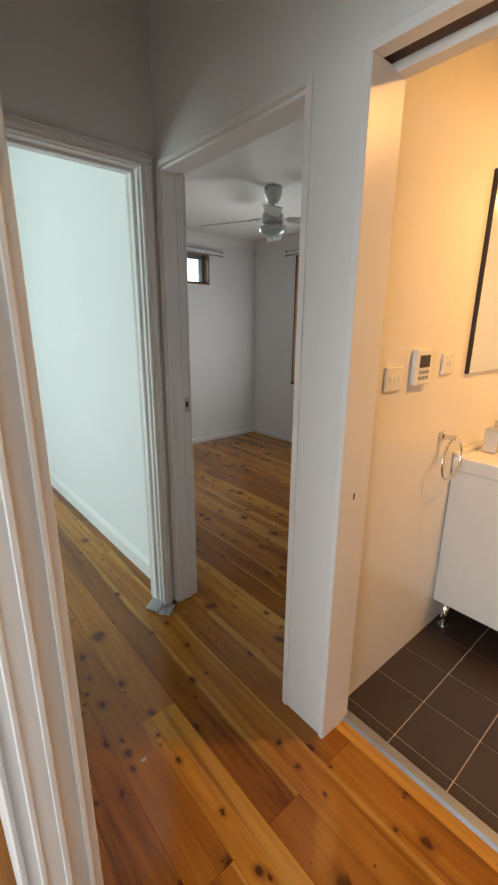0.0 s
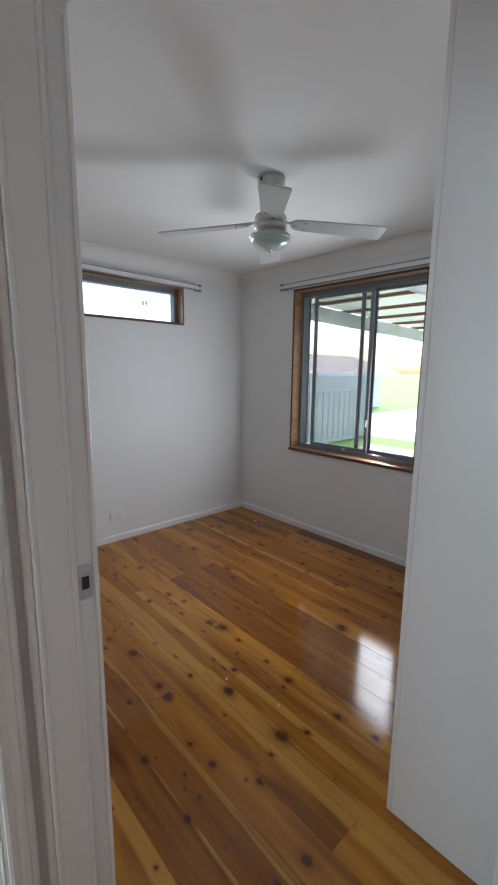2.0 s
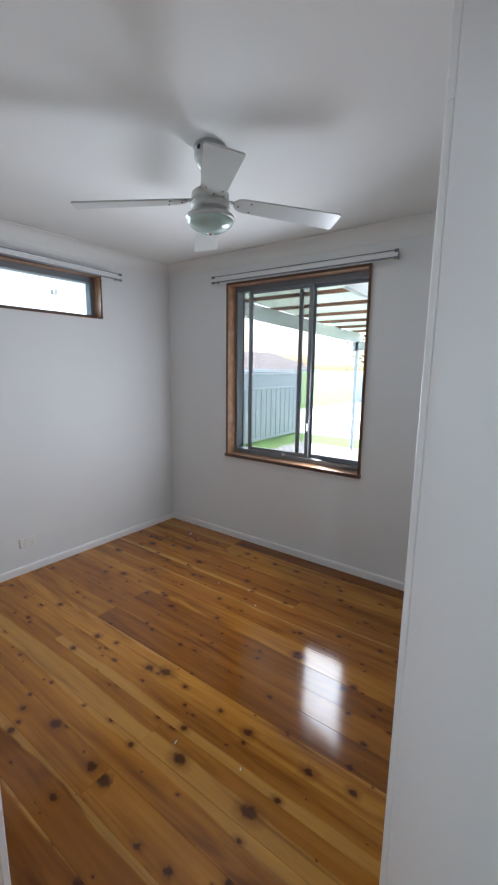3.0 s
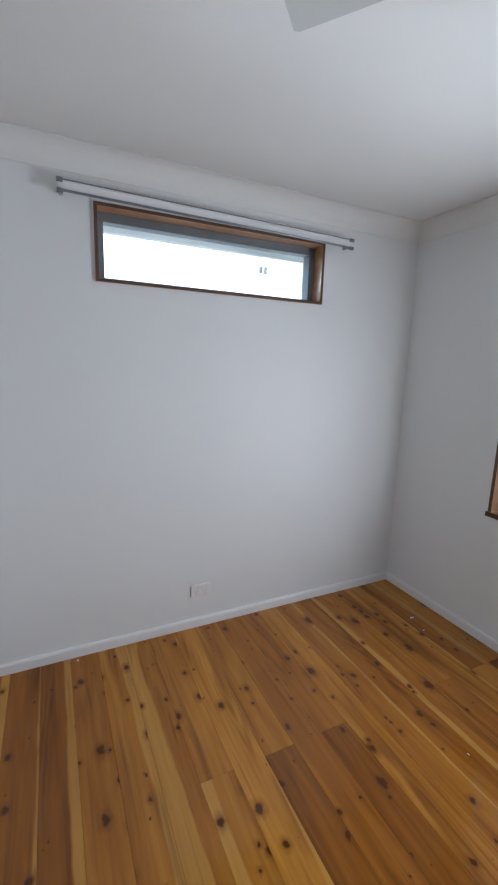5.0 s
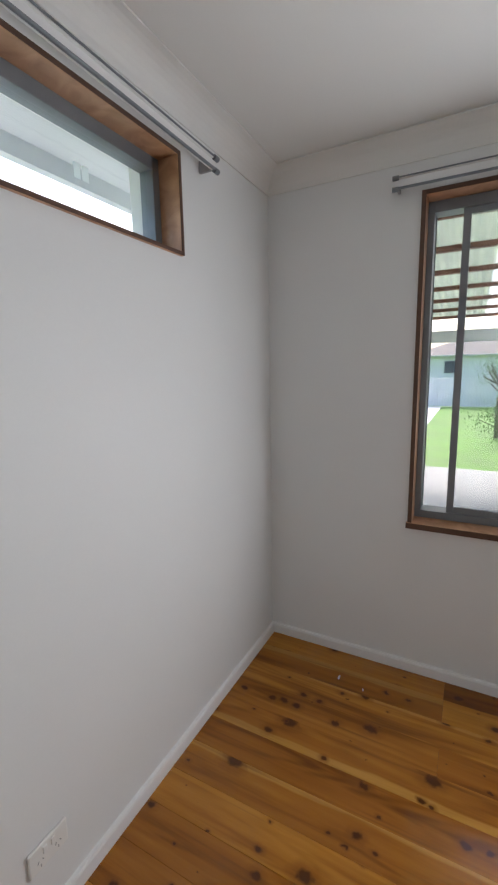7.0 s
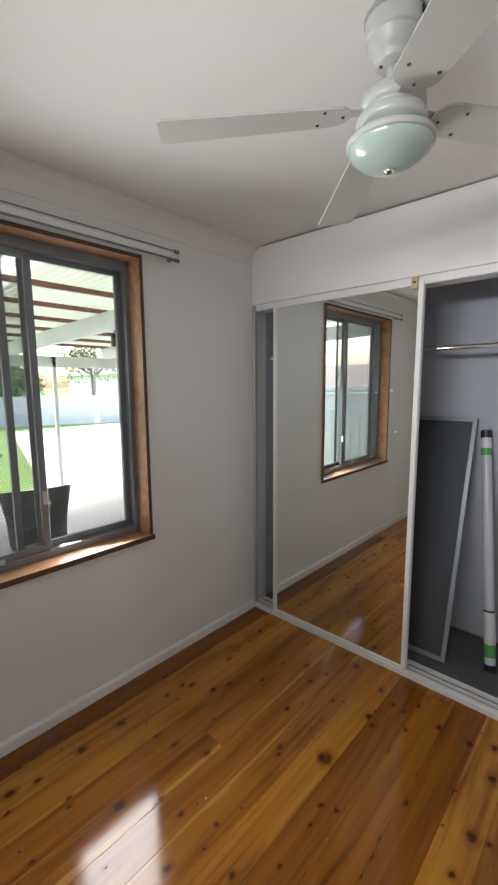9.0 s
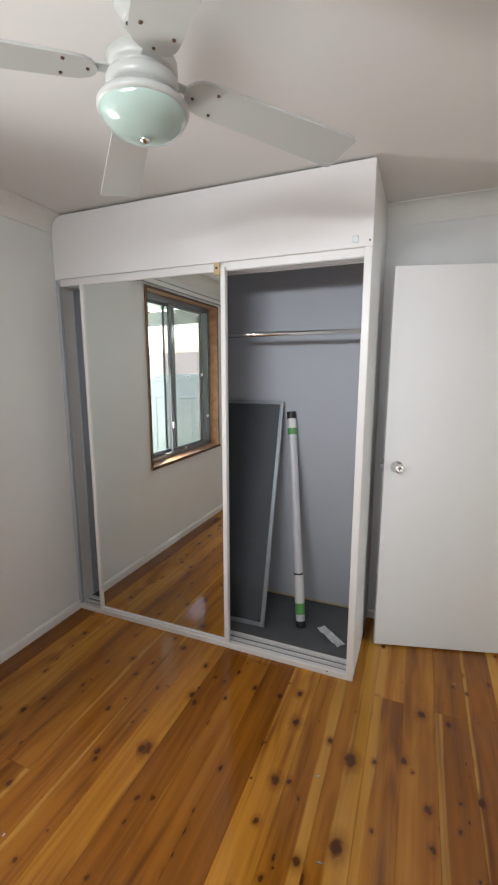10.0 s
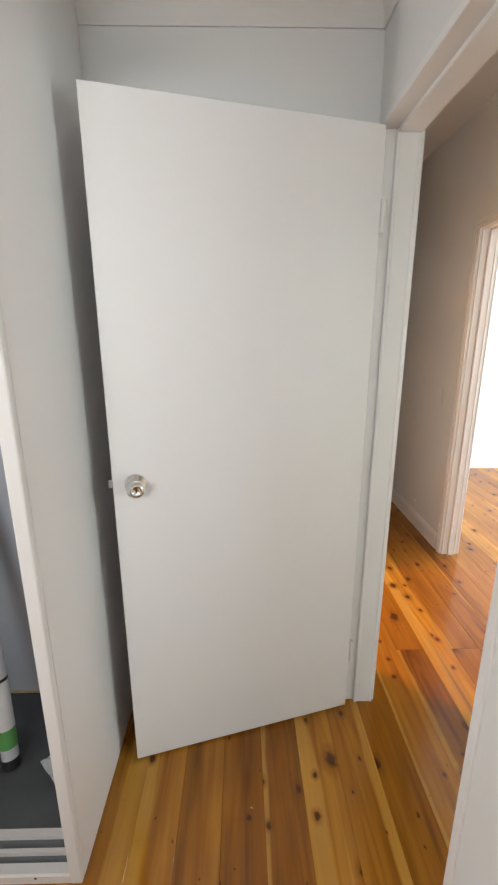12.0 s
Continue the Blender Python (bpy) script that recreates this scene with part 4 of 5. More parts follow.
for x, y, s in ((0.86, 1.36, 0.032), (1.37, 1.92, 0.011), (2.03, 4.50, 0.02), (2.35, 2.63, 0.02), (3.35, 2.95, 0.016), (3.93, 4.1, 0.03), (3.9, 3.98, 0.018), (2.42, 2.35, 0.018), (3.42, 3.32, 0.014), (1.9, 1.62, 0.008), (3.47, 3.1, 0.02)):
    s *= 0.6
    bm = bmesh.new()
    n = 6
    ring = [bm.verts.new((s * (0.5 + 0.5 * random.random()) * math.cos(2 * math.pi * k / n), 0.4 * s * (0.5 + 0.5 * random.random()) * math.sin(2 * math.pi * k / n), 0.0005 + 0.002 * random.random())) for k in range(n)]
    f = bm.faces.new(ring)
    bmesh.ops.solidify(bm, geom=[f], thickness=0.0012)
    fl = part("paint_flake", bm, M_LABEL)
    fl.location, fl.rotation_euler = (x, y, 0.0045), (0, 0, random.random() * 6)
    tagged(fl, "small white flake of paint on the floor boards", "debris", "flakes on the floor")

# ---- bathroom ----
BW = YS - 0.11
structure("bath_panel", boxed((XW + 0.0215, BW - 0.006, 0.004), (2.7, BW - 0.0005, H - 0.01), 0.001, 1), M_BATH, "glossy white wall panel of the bathroom", "wall panel")
van = thing("vanity", "white vanity cupboard on short chrome legs with a white basin top", "vanity", (2.62, 0.83, 0))
part("body", boxed((2.262, 0.60, 0.15), (3.02, BW - 0.008, 0.825), 0.003, 1), M_PLASTIC, van)
part("basin_top", boxed((2.25, 0.585, 0.828), (3.03, BW - 0.008, 0.89), 0.006, 2), M_BATH, van)
part("splash_lip", boxed((2.25, BW - 0.03, 0.89), (3.03, BW - 0.008, 0.91), 0.004), M_BATH, van)
for x, y in ((2.30, BW - 0.06), (2.30, 0.66), (2.98, 0.66), (2.98, BW - 0.06)):
    lg = part("leg", rod((x, y, 0.012), (x, y, 0.15), 0.017, 16), M_CHROME, van, "chrome leg", smooth=True)
    part("foot", rod((x, y, 0.008), (x, y, 0.016), 0.026, 16), M_CHROME, lg)
mir = thing("bathroom_mirror", "frameless bathroom mirror with a dark edge above the vanity", "mirror", (2.6, BW, 1.6))
part("glass", boxed((2.252, BW - 0.022, 1.252), (3.02, BW - 0.012, 1.995)), M_MIRROR, mir)
part("edge", boxed((2.244, BW - 0.022, 1.25), (2.252, BW - 0.006, 1.997)), M_DARK, mir, "dark mirror edge")
part("backing", boxed((2.252, BW - 0.012, 1.252), (3.02, BW - 0.006, 1.995)), M_DARK, mir)
plate("switch_plate", (1.69, BW - 0.0065, 1.27), 0, 0.105, 0.08, "white four-gang switch plate on the bathroom wall", "switch", 0, 3)
hc = thing("heater_control", "cream wall controller with a small dark display", "controller", (1.855, BW - 0.0065, 1.3))
local_part("case", boxed((-0.055, -0.022, -0.062), (0.055, 0, 0.062), 0.005, 2), M_PLASTIC, hc)
local_part("display", boxed((-0.035, -0.0235, 0.0), (0.035, -0.0215, 0.042), 0.001, 1), M_BLACK, hc, "small dark display")
for k in range(6):
    local_part("button", boxed((-0.035 + 0.025 * (k % 3), -0.024, -0.022 - 0.02 * (k // 3)), (-0.018 + 0.025 * (k % 3), -0.0215, -0.01 - 0.02 * (k // 3)), 0.001, 1), M_GREYPL, hc)
plate("switch_plate", (2.065, BW - 0.0065, 1.3), 0, 0.085, 0.08, "white two-gang switch plate on the bathroom wall", "switch", 0, 2)
tr = thing("towel_ring", "chrome towel ring on a square arm", "towel ring", (2.12, BW - 0.0065, 1.0))
part("rose", boxed((2.09, BW - 0.022, 0.985), (2.13, BW - 0.0065, 1.025), 0.003), M_CHROME, tr)
part("arm", boxed((2.1, BW - 0.07, 0.995), (2.12, BW - 0.022, 1.015), 0.003), M_CHROME, tr)
bm = bmesh.new()
prev = None
for k in range(25):
    a = 2 * math.pi * k / 24
    pnt = Vector((2.11 + 0.085 * math.sin(a), BW - 0.062, 0.915 + 0.085 * math.cos(a)))
    if prev:
        rod(prev, pnt, 0.005, 8, bm, False)
    prev = pnt
part("ring", bm, M_CHROME, tr, smooth=True)
sd = thing("soap_dispenser", "small square steel soap dispenser on the basin top", "dispenser", (2.45, 0.98, 0.89))
part("bottle", boxed((2.415, 0.95, 0.891), (2.475, 1.01, 1.0), 0.006), M_BRUSH, sd)
part("pump", rod((2.445, 0.98, 1.0), (2.445, 0.98, 1.035), 0.007, 12), M_CHROME, sd)
dl = thing("bathroom_downlight", "round warm downlight in the bathroom ceiling", "ceiling light", (2.35, 0.25, H))
part("trim_ring", lathe([(0.06, -0.002), (0.085, -0.002), (0.085, -0.012), (0.06, -0.016)], 32, (2.35, 0.25, H)), M_TRIM, dl)
part("lens", lathe([(0.0, -0.006), (0.06, -0.006), (0.06, -0.01), (0.0, -0.01)], 32, (2.35, 0.25, H)), glow("warm_lamp_lens", (1.0, 0.62, 0.25), 6.0), dl)
lamp = new("bathroom_lamp", bpy.data.lights.new("bathroom_lamp", "AREA"))
lamp.data.shape, lamp.data.size = "DISK", 0.16
lamp.data.energy, lamp.data.color = BATH, (1.0, 0.5, 0.15)
lamp.matrix_world = look((2.35, 0.25, H - 0.02), (2.35, 0.25, 0))

# ---- outside ----
structure("ground", boxed((-300, -300, GROUND - 0.6), (300, 300, GROUND - 0.02)), M_GRASS, "green lawn", "lawn")
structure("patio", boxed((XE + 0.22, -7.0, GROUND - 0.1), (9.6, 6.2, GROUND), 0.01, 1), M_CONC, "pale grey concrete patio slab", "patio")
drive = bmesh.new()
for px, py in ((9.62, 1.1), (9.62, -12.0), (19.4, -12.0), (19.4, -1.6)):
    for pz in (GROUND - 0.1, GROUND - 0.004):
        drive.verts.new((px, py, pz))
bmesh.ops.convex_hull(drive, input=drive.verts)
structure("driveway", drive, M_DRIVE, "concrete driveway beside the lawn, coloured bright as if sunlit", "driveway")
# white glare of the yard comes from this slab's pale colour
structure("side_drive", boxed((10.75, 4.7, GROUND - 0.1), (21.8, 10.0, GROUND - 0.004), 0.01, 1), M_DRIVE, "concrete side drive, coloured pale for the sun's glare", "driveway")
# unseen slab added to keep green lawn bounce off the eave
structure("eave_bounce_strip", boxed((-3.0, YN + 0.22, GROUND - 0.1), (XE + 0.3, 6.6, GROUND - 0.004), 0.01, 1), M_CONC, "unseen concrete strip that bounces grey light at the eave", "path")
structure("eave", boxed((-3.2, YN + 0.22, 2.3), (XE + 0.8, YN + 0.54, 2.42)), M_BEAM, "pale painted eave lining", "eave")
structure("fascia", boxed((-3.2, YN + 0.54, 2.23), (XE + 0.8, YN + 0.58, 2.46)), M_BEAM, "pale painted fascia board", "fascia")
structure("main_roof", boxed((-3.2, -3.0, HH + 0.13), (XE + 0.75, YN + 0.62, HH + 0.3)), M_ROOF, "brown tiled house roof", "roof")
structure("east_soffit", boxed((XE + 0.22, -4.0, 2.36), (XE + 0.75, YN + 0.22, 2.42)), M_BEAM, "pale painted soffit above the window", "soffit")

# patio roof
SLOPE = -0.035
def roof_z(x):
    return 2.42 + SLOPE * (x - 4.9)


pr = thing("patio_roof", "patio roof of pale corrugated sheets on white beams and brown purlins", "patio roof", (7, 0, 0))
for y in (4.95, 3.1, 1.5, -0.1, -1.7, -3.3):
    bm = bmesh.new()
    for x, zz in ((4.6, roof_z(4.6)), (9.7, roof_z(9.7))):
        for dy in (-0.03, 0.03):
            for dz in (-0.24, -0.05):
                bm.verts.new((x, y + dy, zz + dz))
    bmesh.ops.convex_hull(bm, input=bm.verts)
    part("rafter", bm, M_BEAM, pr, "white painted rafter")
for k in range(7):
    x = 5.1 + 0.72 * k
    part("purlin", boxed((x, -3.6, roof_z(x) - 0.05), (x + 0.05, 5.1, roof_z(x) - 0.008), 0.003, 1), M_PURLIN, pr, "red-brown timber purlin")
part("edge_beam", boxed((9.45, -3.8, roof_z(9.5) - 0.4), (9.52, 5.0, roof_z(9.5) - 0.22), 0.004, 1), M_BEAM, pr, "white painted edge beam")


def corrugated(u0, u1):
    bm = bmesh.new()
    pitch, cols = 0.076, []
    n = int((u1 - u0) / pitch * 6)
    for k in range(n + 1):
        y = u0 + (u1 - u0) * k / n
        dz = 0.008 * math.sin(2 * math.pi * y / pitch) + 0.012
        cols.append([bm.verts.new((x, y, roof_z(x) + dz)) for x in (4.7, 9.8)])
    for p, q in zip(cols, cols[1:]):
        bm.faces.new((p[0], p[1], q[1], q[0]))
    bmesh.ops.solidify(bm, geom=bm.faces[:], thickness=0.001)
    return bm


for u0, u1, m in ((-3.8, -1.2, M_SHEET), (-1.2, -0.35, M_SHEET), (-0.35, 2.55, M_SHEET), (2.55, 3.5, M_CLEARSHEET), (3.5, 5.1, M_SHEET)):
    part("roof_sheet", corrugated(u0, u1), m, pr, "translucent roof sheet" if m is M_CLEARSHEET else "")
for y in (4.9, 0.83, -3.2):
    pp = thing("patio_post", "slim white steel patio post on the slab", "post", (9.48, y, GROUND))
    part("post", boxed((9.45, y - 0.03, GROUND), (9.51, y + 0.03, roof_z(9.48) - 0.22), 0.004, 1), M_BEAM, pp)
    part("base_plate", boxed((9.41, y - 0.07, GROUND), (9.55, y + 0.07, GROUND + 0.01)), M_STEEL, pp)
hl = thing("hanging_lantern", "dark metal lantern hanging under the patio roof", "lantern", (6.6, 1.45, 2.0))
part("chain", rod((6.6, 1.35, 2.13), (6.6, 1.35, 2.32), 0.006, 8), M_BLACK, hl)
part("crossbar", rod((6.6, 1.22, 2.12), (6.6, 1.48, 2.12), 0.008, 8), M_BLACK, hl)
part("cage", boxed((6.57, 1.32, 1.98), (6.63, 1.38, 2.11), 0.01), M_BLACK, hl)


def ribbed_fence(name, a, b, top, material, label, band=0.0):
    """A steel sheet fence: trapezoid ribs between posts, under a capping rail."""
    a, b = Vector((*a, 0)), Vector((*b, 0))
    along = (b - a).normalized()
    out = Vector((along.y, -along.x, 0))
    length = (b - a).length
    root = thing(name, label, "fence", a)
    bays = max(1, round(length / 2.4))
    for k in range(bays):
        p, q = a + along * (length * k / bays), a + along * (length * (k + 1) / bays)
        bm = bmesh.new()
        span = (q - p).length
        box(bm, (0, -0.004, GROUND + 0.03), (span, 0.004, top - 0.03))
        for r in range(12):
            box(bm, (span * (r + 0.3) / 12, -0.016, GROUND + 0.03), (span * (r + 0.62) / 12, -0.004, top - 0.03 - band), 0.006, 1)
        ang = math.atan2(along.y, along.x)
        bmesh.ops.rotate(bm, verts=bm.verts, cent=(0, 0, 0), matrix=Matrix.Rotation(ang, 3, "Z"))
        bmesh.ops.translate(bm, verts=bm.verts, vec=p + out * 0.015)
        part("panel", bm, material, root)
        ang = math.atan2(along.y, along.x)
        rails = [("capping", top - 0.05, 0.05, 0.05), ("rail", GROUND, 0.06, 0.045)]
        if band:
            rails.append(("rail", top - band - 0.04, 0.04, 0.045))
        for nm, zz, hh, w in rails:
            bm = boxed((0, -w / 2, zz), ((q - p).length, w / 2, zz + hh), 0.004, 1)
            bmesh.ops.rotate(bm, verts=bm.verts, cent=(0, 0, 0), matrix=Matrix.Rotation(ang, 3, "Z"))
            bmesh.ops.translate(bm, verts=bm.verts, vec=p + out * 0.015)
            part(nm, bm, material, root)
        bm = boxed((-0.03, -0.03, GROUND), (0.03, 0.03, top))
        bmesh.ops.rotate(bm, verts=bm.verts, cent=(0, 0, 0), matrix=Matrix.Rotation(ang, 3, "Z"))
        bmesh.ops.translate(bm, verts=bm.verts, vec=p + out * 0.015)
        part("post", bm, material, root)
    return root


ribbed_fence("fence", (-4, 7.0), (10.7, 7.0), 1.39, M_FENCE, "pale grey ribbed steel fence with a plain upper band", 0.34)
ribbed_fence("fence", (10.7, 7.0), (10.7, 10.2), 1.39, M_FENCE, "pale grey ribbed steel fence turning behind the yard", 0.34)
ribbed_fence("fence", (21.9, 10.0), (21.9, -0.1), 1.05, M_FENCEW, "cream ribbed steel fence at the end of the lawn")
ribbed_fence("fence", (21.9, -0.1), (19.5, -8.5), 1.1, M_FENCEW, "cream ribbed steel fence beside the driveway")
ribbed_fence("fence", (-6.0, -5.0), (-6.0, 8.0), 1.42, M_FENCEW, "cream ribbed steel fence on the far side of the house")


def house(name, x, y, w, d, eave, ridge, label, material=M_HOUSE, gable=False):
    root = thing(name, label, "house", (x, y, GROUND))
    part("wall", boxed((x, y, GROUND), (x + w, y + d, eave)), material, root)
    bm = bmesh.new()
    o, i = 0.5, min(w, d) / 2
    c = [bm.verts.new(p) for p in ((x - o, y - o, eave), (x + w + o, y - o, eave), (x + w + o, y + d + o, eave), (x - o, y + d + o, eave))]
    if gable:
        r = [bm.verts.new((x - o, y + d / 2, ridge)), bm.verts.new((x + w + o, y + d / 2, ridge))]
        fs_ = ((c[0], c[1], r[1], r[0]), (c[2], c[3], r[0], r[1]), (c[1], c[2], r[1]), (c[3], c[0], r[0]))
    elif w > d:
        r = [bm.verts.new((x + i, y + d / 2, ridge)), bm.verts.new((x + w - i, y + d / 2, ridge))]
        fs_ = ((c[0], c[1], r[1], r[0]), (c[2], c[3], r[0], r[1]), (c[1], c[2], r[1]), (c[3], c[0], r[0]))
    else:
        r = [bm.verts.new((x + w / 2, y + i, ridge)), bm.verts.new((x + w / 2, y + d - i, ridge))]
        fs_ = ((c[1], c[2], r[1], r[0]), (c[3], c[0], r[0], r[1]), (c[0], c[1], r[0]), (c[2], c[3], r[1]))
    for f in fs_:
        bm.faces.new(f)
    bm.faces.new(c[::-1])
    bmesh.ops.recalc_face_normals(bm, faces=bm.faces)
    part("roof", bm, M_ROOF, root, "brown tile roof")
    part("gutter", boxed((x - o - 0.06, y - o - 0.06, eave - 0.1), (x + w + o + 0.06, y + d + o + 0.06, eave)), M_BEAM, root, "white gutter")
    for k in range(3):
        yy = y + d * (k + 0.7) / 3.4
        wn_ = part("window", boxed((x - 0.04, yy - 0.6, eave - 1.5), (x + 0.02, yy + 0.6, eave - 0.4)), M_BEAM, root)
        part("pane", boxed((x - 0.05, yy - 0.52, eave - 1.42), (x - 0.03, yy + 0.52, eave - 0.48)), M_PANE, wn_)
        xx = x + w * (k + 0.7) / 3.4
        wn_ = part("window", boxed((xx - 0.6, y - 0.04, eave - 1.5), (xx + 0.6, y + 0.02, eave - 0.4)), M_BEAM, root)
        part("pane", boxed((xx - 0.52, y - 0.05, eave - 1.42), (xx + 0.52, y - 0.03, eave - 0.48)), M_PANE, wn_)
    return root


house("house", 3.0, 11.5, 16.0, 4.0, 1.45, 2.22, "low neighbouring house with a brown gabled roof behind the fence", gable=True)
house("house", 40.0, -6.0, 9.0, 14.0, 2.5, 4.4, "pale two-gabled house far behind the lawn")
house("house", 36.0, -34.0, 10.0, 18.0, 2.6, 4.6, "pale house far behind the driveway")


def leafy_tree(name, at, height, spread, trunk, label, leaves=1400, seed=1, material=None, low=0.35):
    rng = random.Random(seed)
    root = thing(name, label, "tree", at)
    base = Vector(at)
    bm = bmesh.new()
    tips = []
    rod(base, base + Vector((0, 0, height * 0.45)), trunk, 10, bm)
    for k in range(9):
        a, e = rng.uniform(0, 6.28), rng.uniform(0.3, 1.2)
        st = base + Vector((0, 0, height * rng.uniform(low, 0.5)))
        tip = st + Vector((math.cos(a) * math.cos(e), math.sin(a) * math.cos(e), math.sin(e))) * spread * rng.uniform(0.6, 1.0)
        rod(st, tip, trunk * 0.35, 6, bm)
        tips.append(tip)
    part("trunk", bm, M_BARK, root)
    verts, faces = [], []
    for k in range(leaves):
        c = rng.choice(tips)
        p = c + Vector([rng.gauss(0, spread * 0.27) for _ in range(3)])
        p.z = max(p.z, base.z + height * low)
        r = rng.uniform(0.06, 0.16) * spread * 0.35
        u = Vector([rng.gauss(0, 1) for _ in range(3)]).normalized()
        w = u.orthogonal().normalized()
        i = len(verts)
        verts += [p + u * r, p + w * r * 0.5, p - u * r, p - w * r * 0.5]
        faces.append((i, i + 1, i + 2, i + 3))
    me = bpy.data.meshes.new("crown")
    me.from_pydata(verts, [], faces)
    me.materials.append(material or M_LEAF)
    ob = new("crown", me)
    ob.parent, ob.matrix_parent_inverse = root, root.matrix_basis.inverted()
    return root


leafy_tree("tree", (27.0, -3.7, GROUND), 3.4, 1.9, 0.16, "dense dark green tree beyond the fence", 9000, 4, low=0.15)
leafy_tree("tree", (33.0, -12.0, GROUND), 5.5, 2.6, 0.18, "green tree beyond the fence", 2000, 6)
leafy_tree("tree", (13.2, 3.05, GROUND), 2.1, 0.55, 0.05, "young light green tree on the lawn", 500, 8, M_PALM, 0.6)
leafy_tree("shrub", (12.6, 2.9, GROUND), 0.9, 0.6, 0.03, "feathery green shrub on the lawn", 900, 9, M_PALM, 0.05)
leafy_tree("tree", (24.0, 9.5, GROUND), 4.5, 2.0, 0.14, "green tree behind the fence", 1500, 11)

# wheelbarrow on the slab
wb = thing("wheelbarrow", "blue wheelbarrow with a black tyre on the patio slab", "wheelbarrow", (9.02, 2.51, GROUND))
wb.rotation_euler = (0, 0, radians(145))
bm = bmesh.new()
lo = [bm.verts.new(p) for p in ((-0.22, -0.18, 0.34), (0.3, -0.16, 0.34), (0.3, 0.16, 0.34), (-0.22, 0.18, 0.34))]
hi = [bm.verts.new(p) for p in ((-0.36, -0.33, 0.6), (0.52, -0.28, 0.64), (0.52, 0.28, 0.64), (-0.36, 0.33, 0.6))]
bm.faces.new(lo)
for k in range(4):
    bm.faces.new((lo[k], lo[(k + 1) % 4], hi[(k + 1) % 4], hi[k]))
bmesh.ops.solidify(bm, geom=bm.faces[:], thickness=0.006)
local_part("tray", bm, M_BLUE, wb, "blue steel tray")
for sgn in (-1, 1):
    fr = rod((0.62, sgn * 0.06, 0.2), (-0.2, sgn * 0.2, 0.33), 0.017, 10)
    rod((-0.2, sgn * 0.2, 0.33), (-0.95, sgn * 0.28, 0.56), 0.017, 10, fr)
    hd = local_part("handle", fr, M_BRUSH, wb)
    local_part("grip", rod((-0.93, sgn * 0.278, 0.554), (-1.07, sgn * 0.29, 0.598), 0.022, 10), M_RUBBER, hd)
    lg = rod((-0.1, sgn * 0.19, 0.33), (-0.22, sgn * 0.2, 0.012), 0.015, 10)
    rod((-0.22, sgn * 0.2, 0.014), (-0.36, sgn * 0.2, 0.03), 0.013, 8, lg)
    local_part("leg", lg, M_BRUSH, wb)
whl = local_part("wheel", lathe([(0.0, -0.03), (0.1, -0.03), (0.1, 0.03), (0.0, 0.03)], 24), M_BRUSH, wb, smooth=False)
ty = [(0.1, -0.03)] + [(0.14 + 0.045 * math.cos(a), 0.04 * math.sin(a)) for a in (-1.6, -0.9, -0.3, 0.3, 0.9, 1.6)] + [(0.1, 0.03)]
local_part("tyre", lathe(ty, 28), M_RUBBER, whl, "black tyre", smooth=True)
whl.location, whl.rotation_euler = (0.64, 0, 0.188), (radians(90), 0, 0)
bm = bmesh.new()
pts = [Vector((0.52, 0.12 * math.cos(a), 0.62 + 0.2 * math.sin(a))) for a in [math.pi * k / 8 for k in range(9)]]
for p, q in zip(pts, pts[1:]):
    rod(p, q, 0.012, 8, bm)
local_part("front_hoop", bm, M_RUBBER, wb)

# woven tub chair on the slab
tc_ = thing("tub_chair", "dark woven wicker tub chair on the patio", "chair", (6.75, 2.25, GROUND))
tc_.rotation_euler = (0, 0, radians(345))
def curved_shell():
    bm, cols = bmesh.new(), []
    for k in range(21):
        a = radians(-120 + 240 * k / 20)
        lift = 0.72 - 0.12 * (abs(k - 10) / 10) ** 2
        cols.append([bm.verts.new((r * -math.cos(a), r * math.sin(a), z)) for r, z in ((0.25, 0.04), (0.29, 0.38), (0.34, lift))])
    for p, q in zip(cols, cols[1:]):
        for i in (0, 1):
            bm.faces.new((p[i], q[i], q[i + 1], p[i + 1]))
    bmesh.ops.solidify(bm, geom=bm.faces[:], thickness=0.03)
    return bm


local_part("back", curved_shell(), M_WICKER, tc_, smooth=True)
local_part("seat", lathe([(0, 0.1), (0.27, 0.1), (0.285, 0.36), (0.27, 0.4), (0, 0.41)], 28), M_WICKER, tc_, smooth=True)
local_part("cushion", lathe([(0, 0.41), (0.22, 0.41), (0.25, 0.44), (0.22, 0.475), (0, 0.485)], 28), M_LABEL, tc_, "pale seat cushion", smooth=True)
for a in (45, 135, 225, 315):
    local_part("foot", rod((0.2 * math.cos(radians(a)), 0.2 * math.sin(radians(a)), 0), (0.2 * math.cos(radians(a)), 0.2 * math.sin(radians(a)), 0.11), 0.018, 10), M_BLACK, tc_)
# pale stool beside it
st = thing("plastic_stool", "low pale plastic stool on the patio", "stool", (6.9, 3.05, GROUND))
local_part("seat", boxed((-0.16, -0.12, 0.26), (0.16, 0.12, 0.3), 0.015), M_PLASTIC, st)
for x in (-0.12, 0.12):
    for y in (-0.085, 0.085):
        local_part("leg", boxed((x - 0.018, y - 0.018, 0), (x + 0.018, y + 0.018, 0.27), 0.006), M_PLASTIC, st)

# ---- floors, board by board ----
base = structure("floor", boxed((-2.6, -2.2, -0.15), (XE, YN, -0.022)), M_DARK, "honey brown varnished cypress floor boards with dark knots", "floor")
PW = 0.134
board_meshes = {}


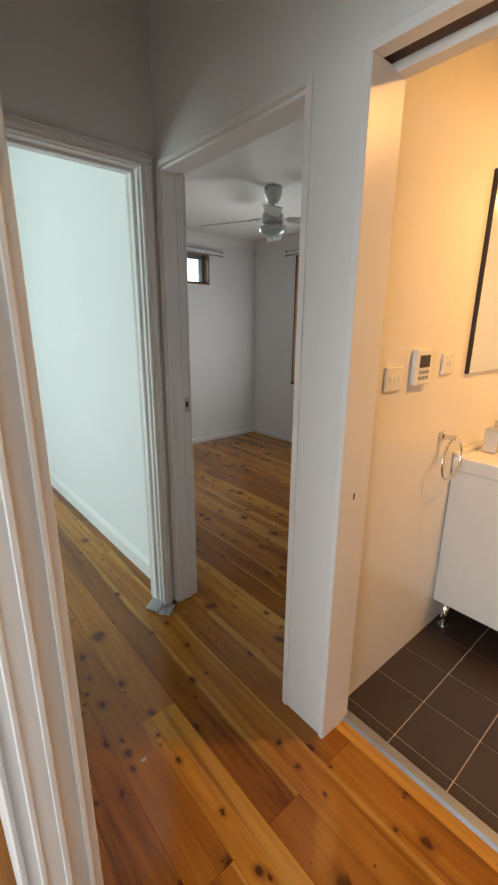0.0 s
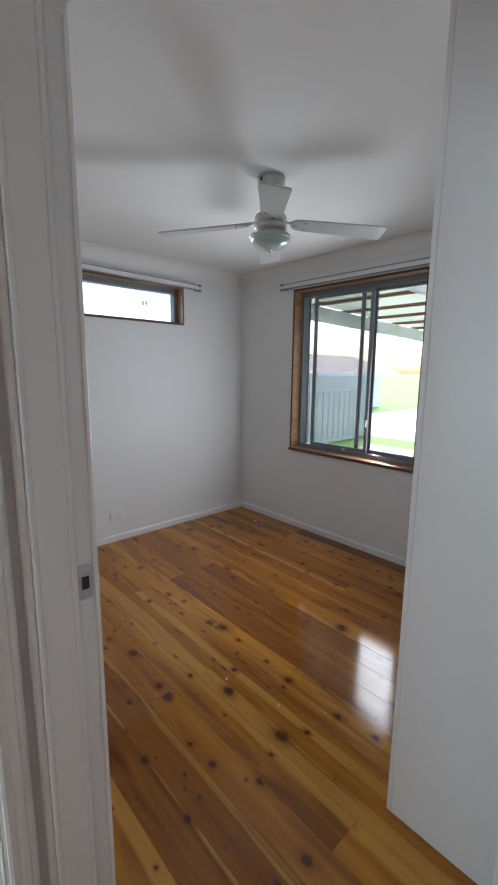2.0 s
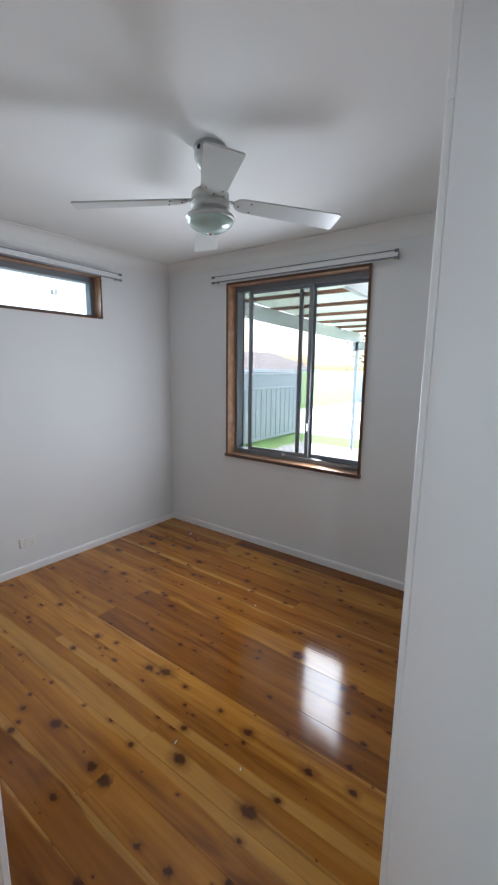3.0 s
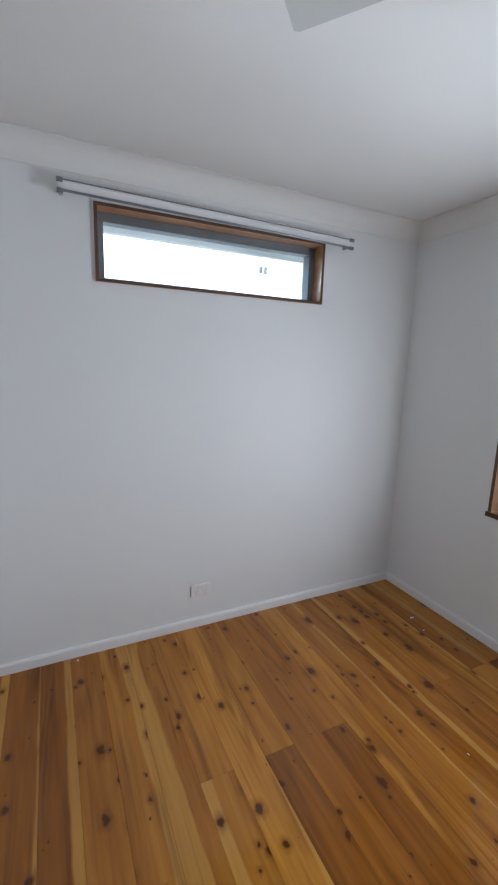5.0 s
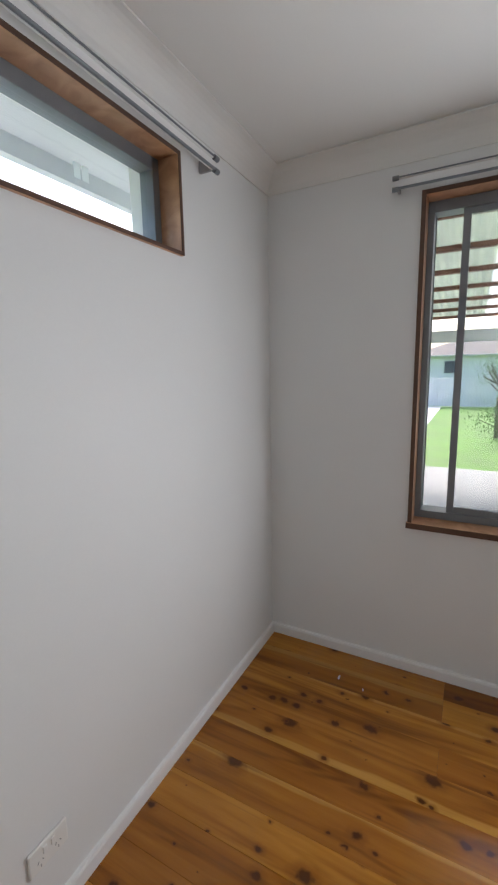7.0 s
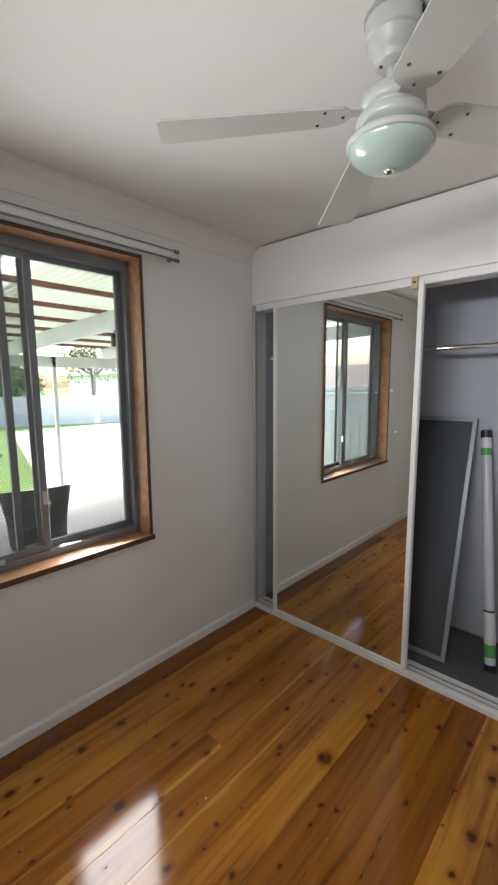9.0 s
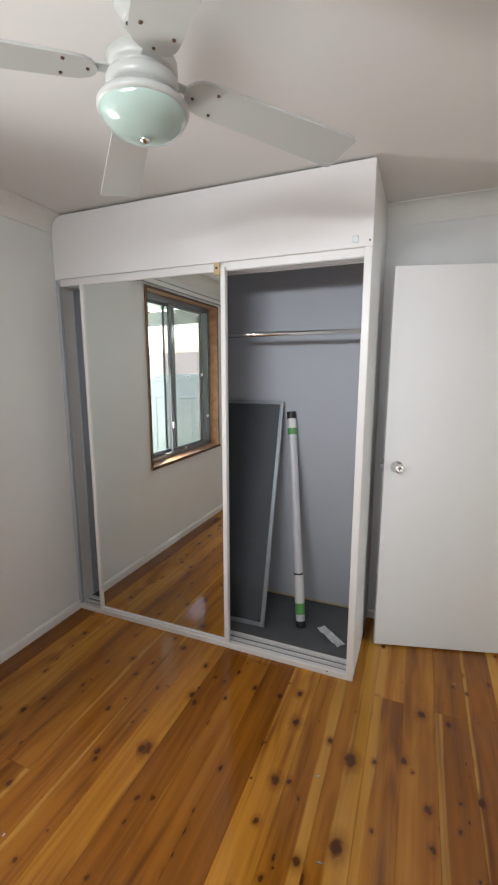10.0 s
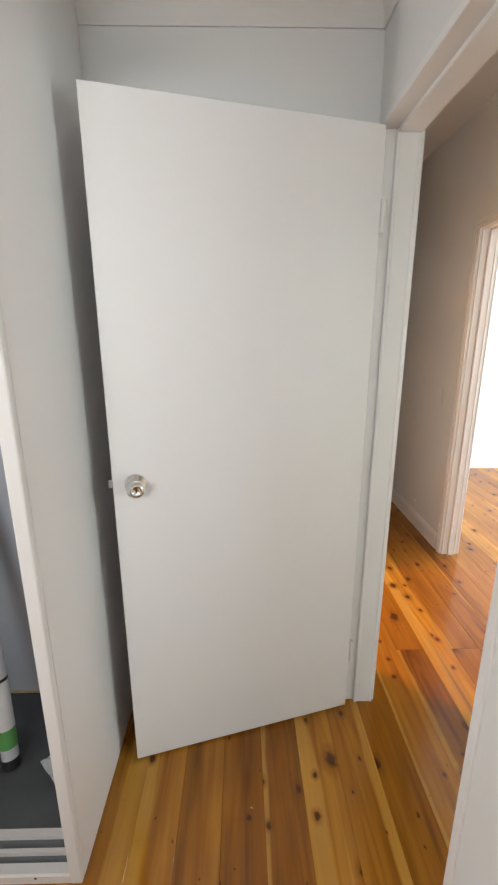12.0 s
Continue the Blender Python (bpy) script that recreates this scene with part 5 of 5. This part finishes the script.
def board_mesh(width, length):
    key = (round(width, 3), round(length, 2))
    if key not in board_meshes:
        board_meshes[key] = mesh_of("floor_board", boxed((-width / 2 + 0.0003, -length / 2 + 0.0003, -0.02), (width / 2 - 0.0003, length / 2 - 0.0003, 0), 0.0007, 1), M_FLOOR)
    return board_meshes[key]


rng = random.Random(21)
# boards with a broad pale sapwood edge, counted from the window wall
PALE_BOARDS = {13: (0.6, 0.0, 0.58, 1), 14: (0.75, 1.0, 0.45, 1), 18: (0.8, 1.0, 0.5, 1), 24: (0.35, 1.0, 0.2, 1)}
col = 0
x = XE - PW / 2
while x > -2.6:
    y_lo, y_hi = (-2.2, YN)
    if x > XW:
        y_lo = YS
    elif x + PW / 2 > XW - 0.11:
        y_lo = -2.2
    y = y_hi - rng.choice((0.0, 0.9, 1.8, 2.7, 3.6))
    cuts = [y_hi]
    while y > y_lo + 0.5:
        if y < y_hi - 0.3:
            cuts.append(y)
        y -= rng.choice((1.8, 2.7, 3.6, 4.2, 4.8))
    cuts.append(y_lo)
    if col == 23:
        cuts = [y_hi, 3.3, 1.49, -0.7, y_lo]
    for hi_, lo_ in zip(cuts, cuts[1:]):
        ln = hi_ - lo_
        if ln < 0.05:
            continue
        ob = new("floor_board", board_mesh(PW, ln))
        ob.location = (x, (hi_ + lo_) / 2, 0.003 + rng.uniform(-0.0003, 0.0003))
        # red: tone, green: which edge carries the sapwood, blue: how much of it
        ob.color = (rng.betavariate(1.6, 1.8), float(rng.random() < 0.5), max(0.0, rng.gauss(0.2, 0.2)), 1)
        if col in PALE_BOARDS:
            ob.color = PALE_BOARDS[col]
        if col == 23 and hi_ == 1.49:
            ob.color = (1.0, 1.0, 0.55, 1)
        ob.parent, ob.matrix_parent_inverse = base, Matrix.Identity(4)
    x -= PW
    col += 1

edge_board = new("floor_board", board_mesh(0.05, 0.83))
edge_board.location = (1.483, 0.6175, 0.003)
edge_board.parent, edge_board.matrix_parent_inverse = base, Matrix.Identity(4)
bathfloor = structure("bath_floor", boxed((1.515, -1.1, -0.02), (3.3, YS - 0.11, 0.0025)), M_GROUT, "dark brown tiled bathroom floor with pale joints", "floor")
TS = 0.2125
tile_data = {}
for i in range(-1, 9):
    for j in range(0, 11):
        xa, xb = max(1.552, 1.602 + TS * i), min(3.295, 1.602 + TS * (i + 1))
        yb, ya = 1.068 - TS * j + (0.012 if j == 0 else 0), 1.068 - TS * (j + 1)
        yb = min(yb, 1.066)
        ya = max(ya, -1.095)
        if xb - xa < 0.02 or yb - ya < 0.02:
            continue
        w_, h_ = round(xb - xa, 4), round(yb - ya, 4)
        if (w_, h_) not in tile_data:
            tile_data[w_, h_] = mesh_of("tile", boxed((-w_ / 2 + 0.0018, -h_ / 2 + 0.0018, -0.004), (w_ / 2 - 0.0018, h_ / 2 - 0.0018, 0.0), 0.001, 1), M_TILE)
        ob = new("tile", tile_data[w_, h_])
        ob.location = ((xa + xb) / 2, (ya + yb) / 2, 0.0052)
        ob.parent, ob.matrix_parent_inverse = bathfloor, Matrix.Identity(4)
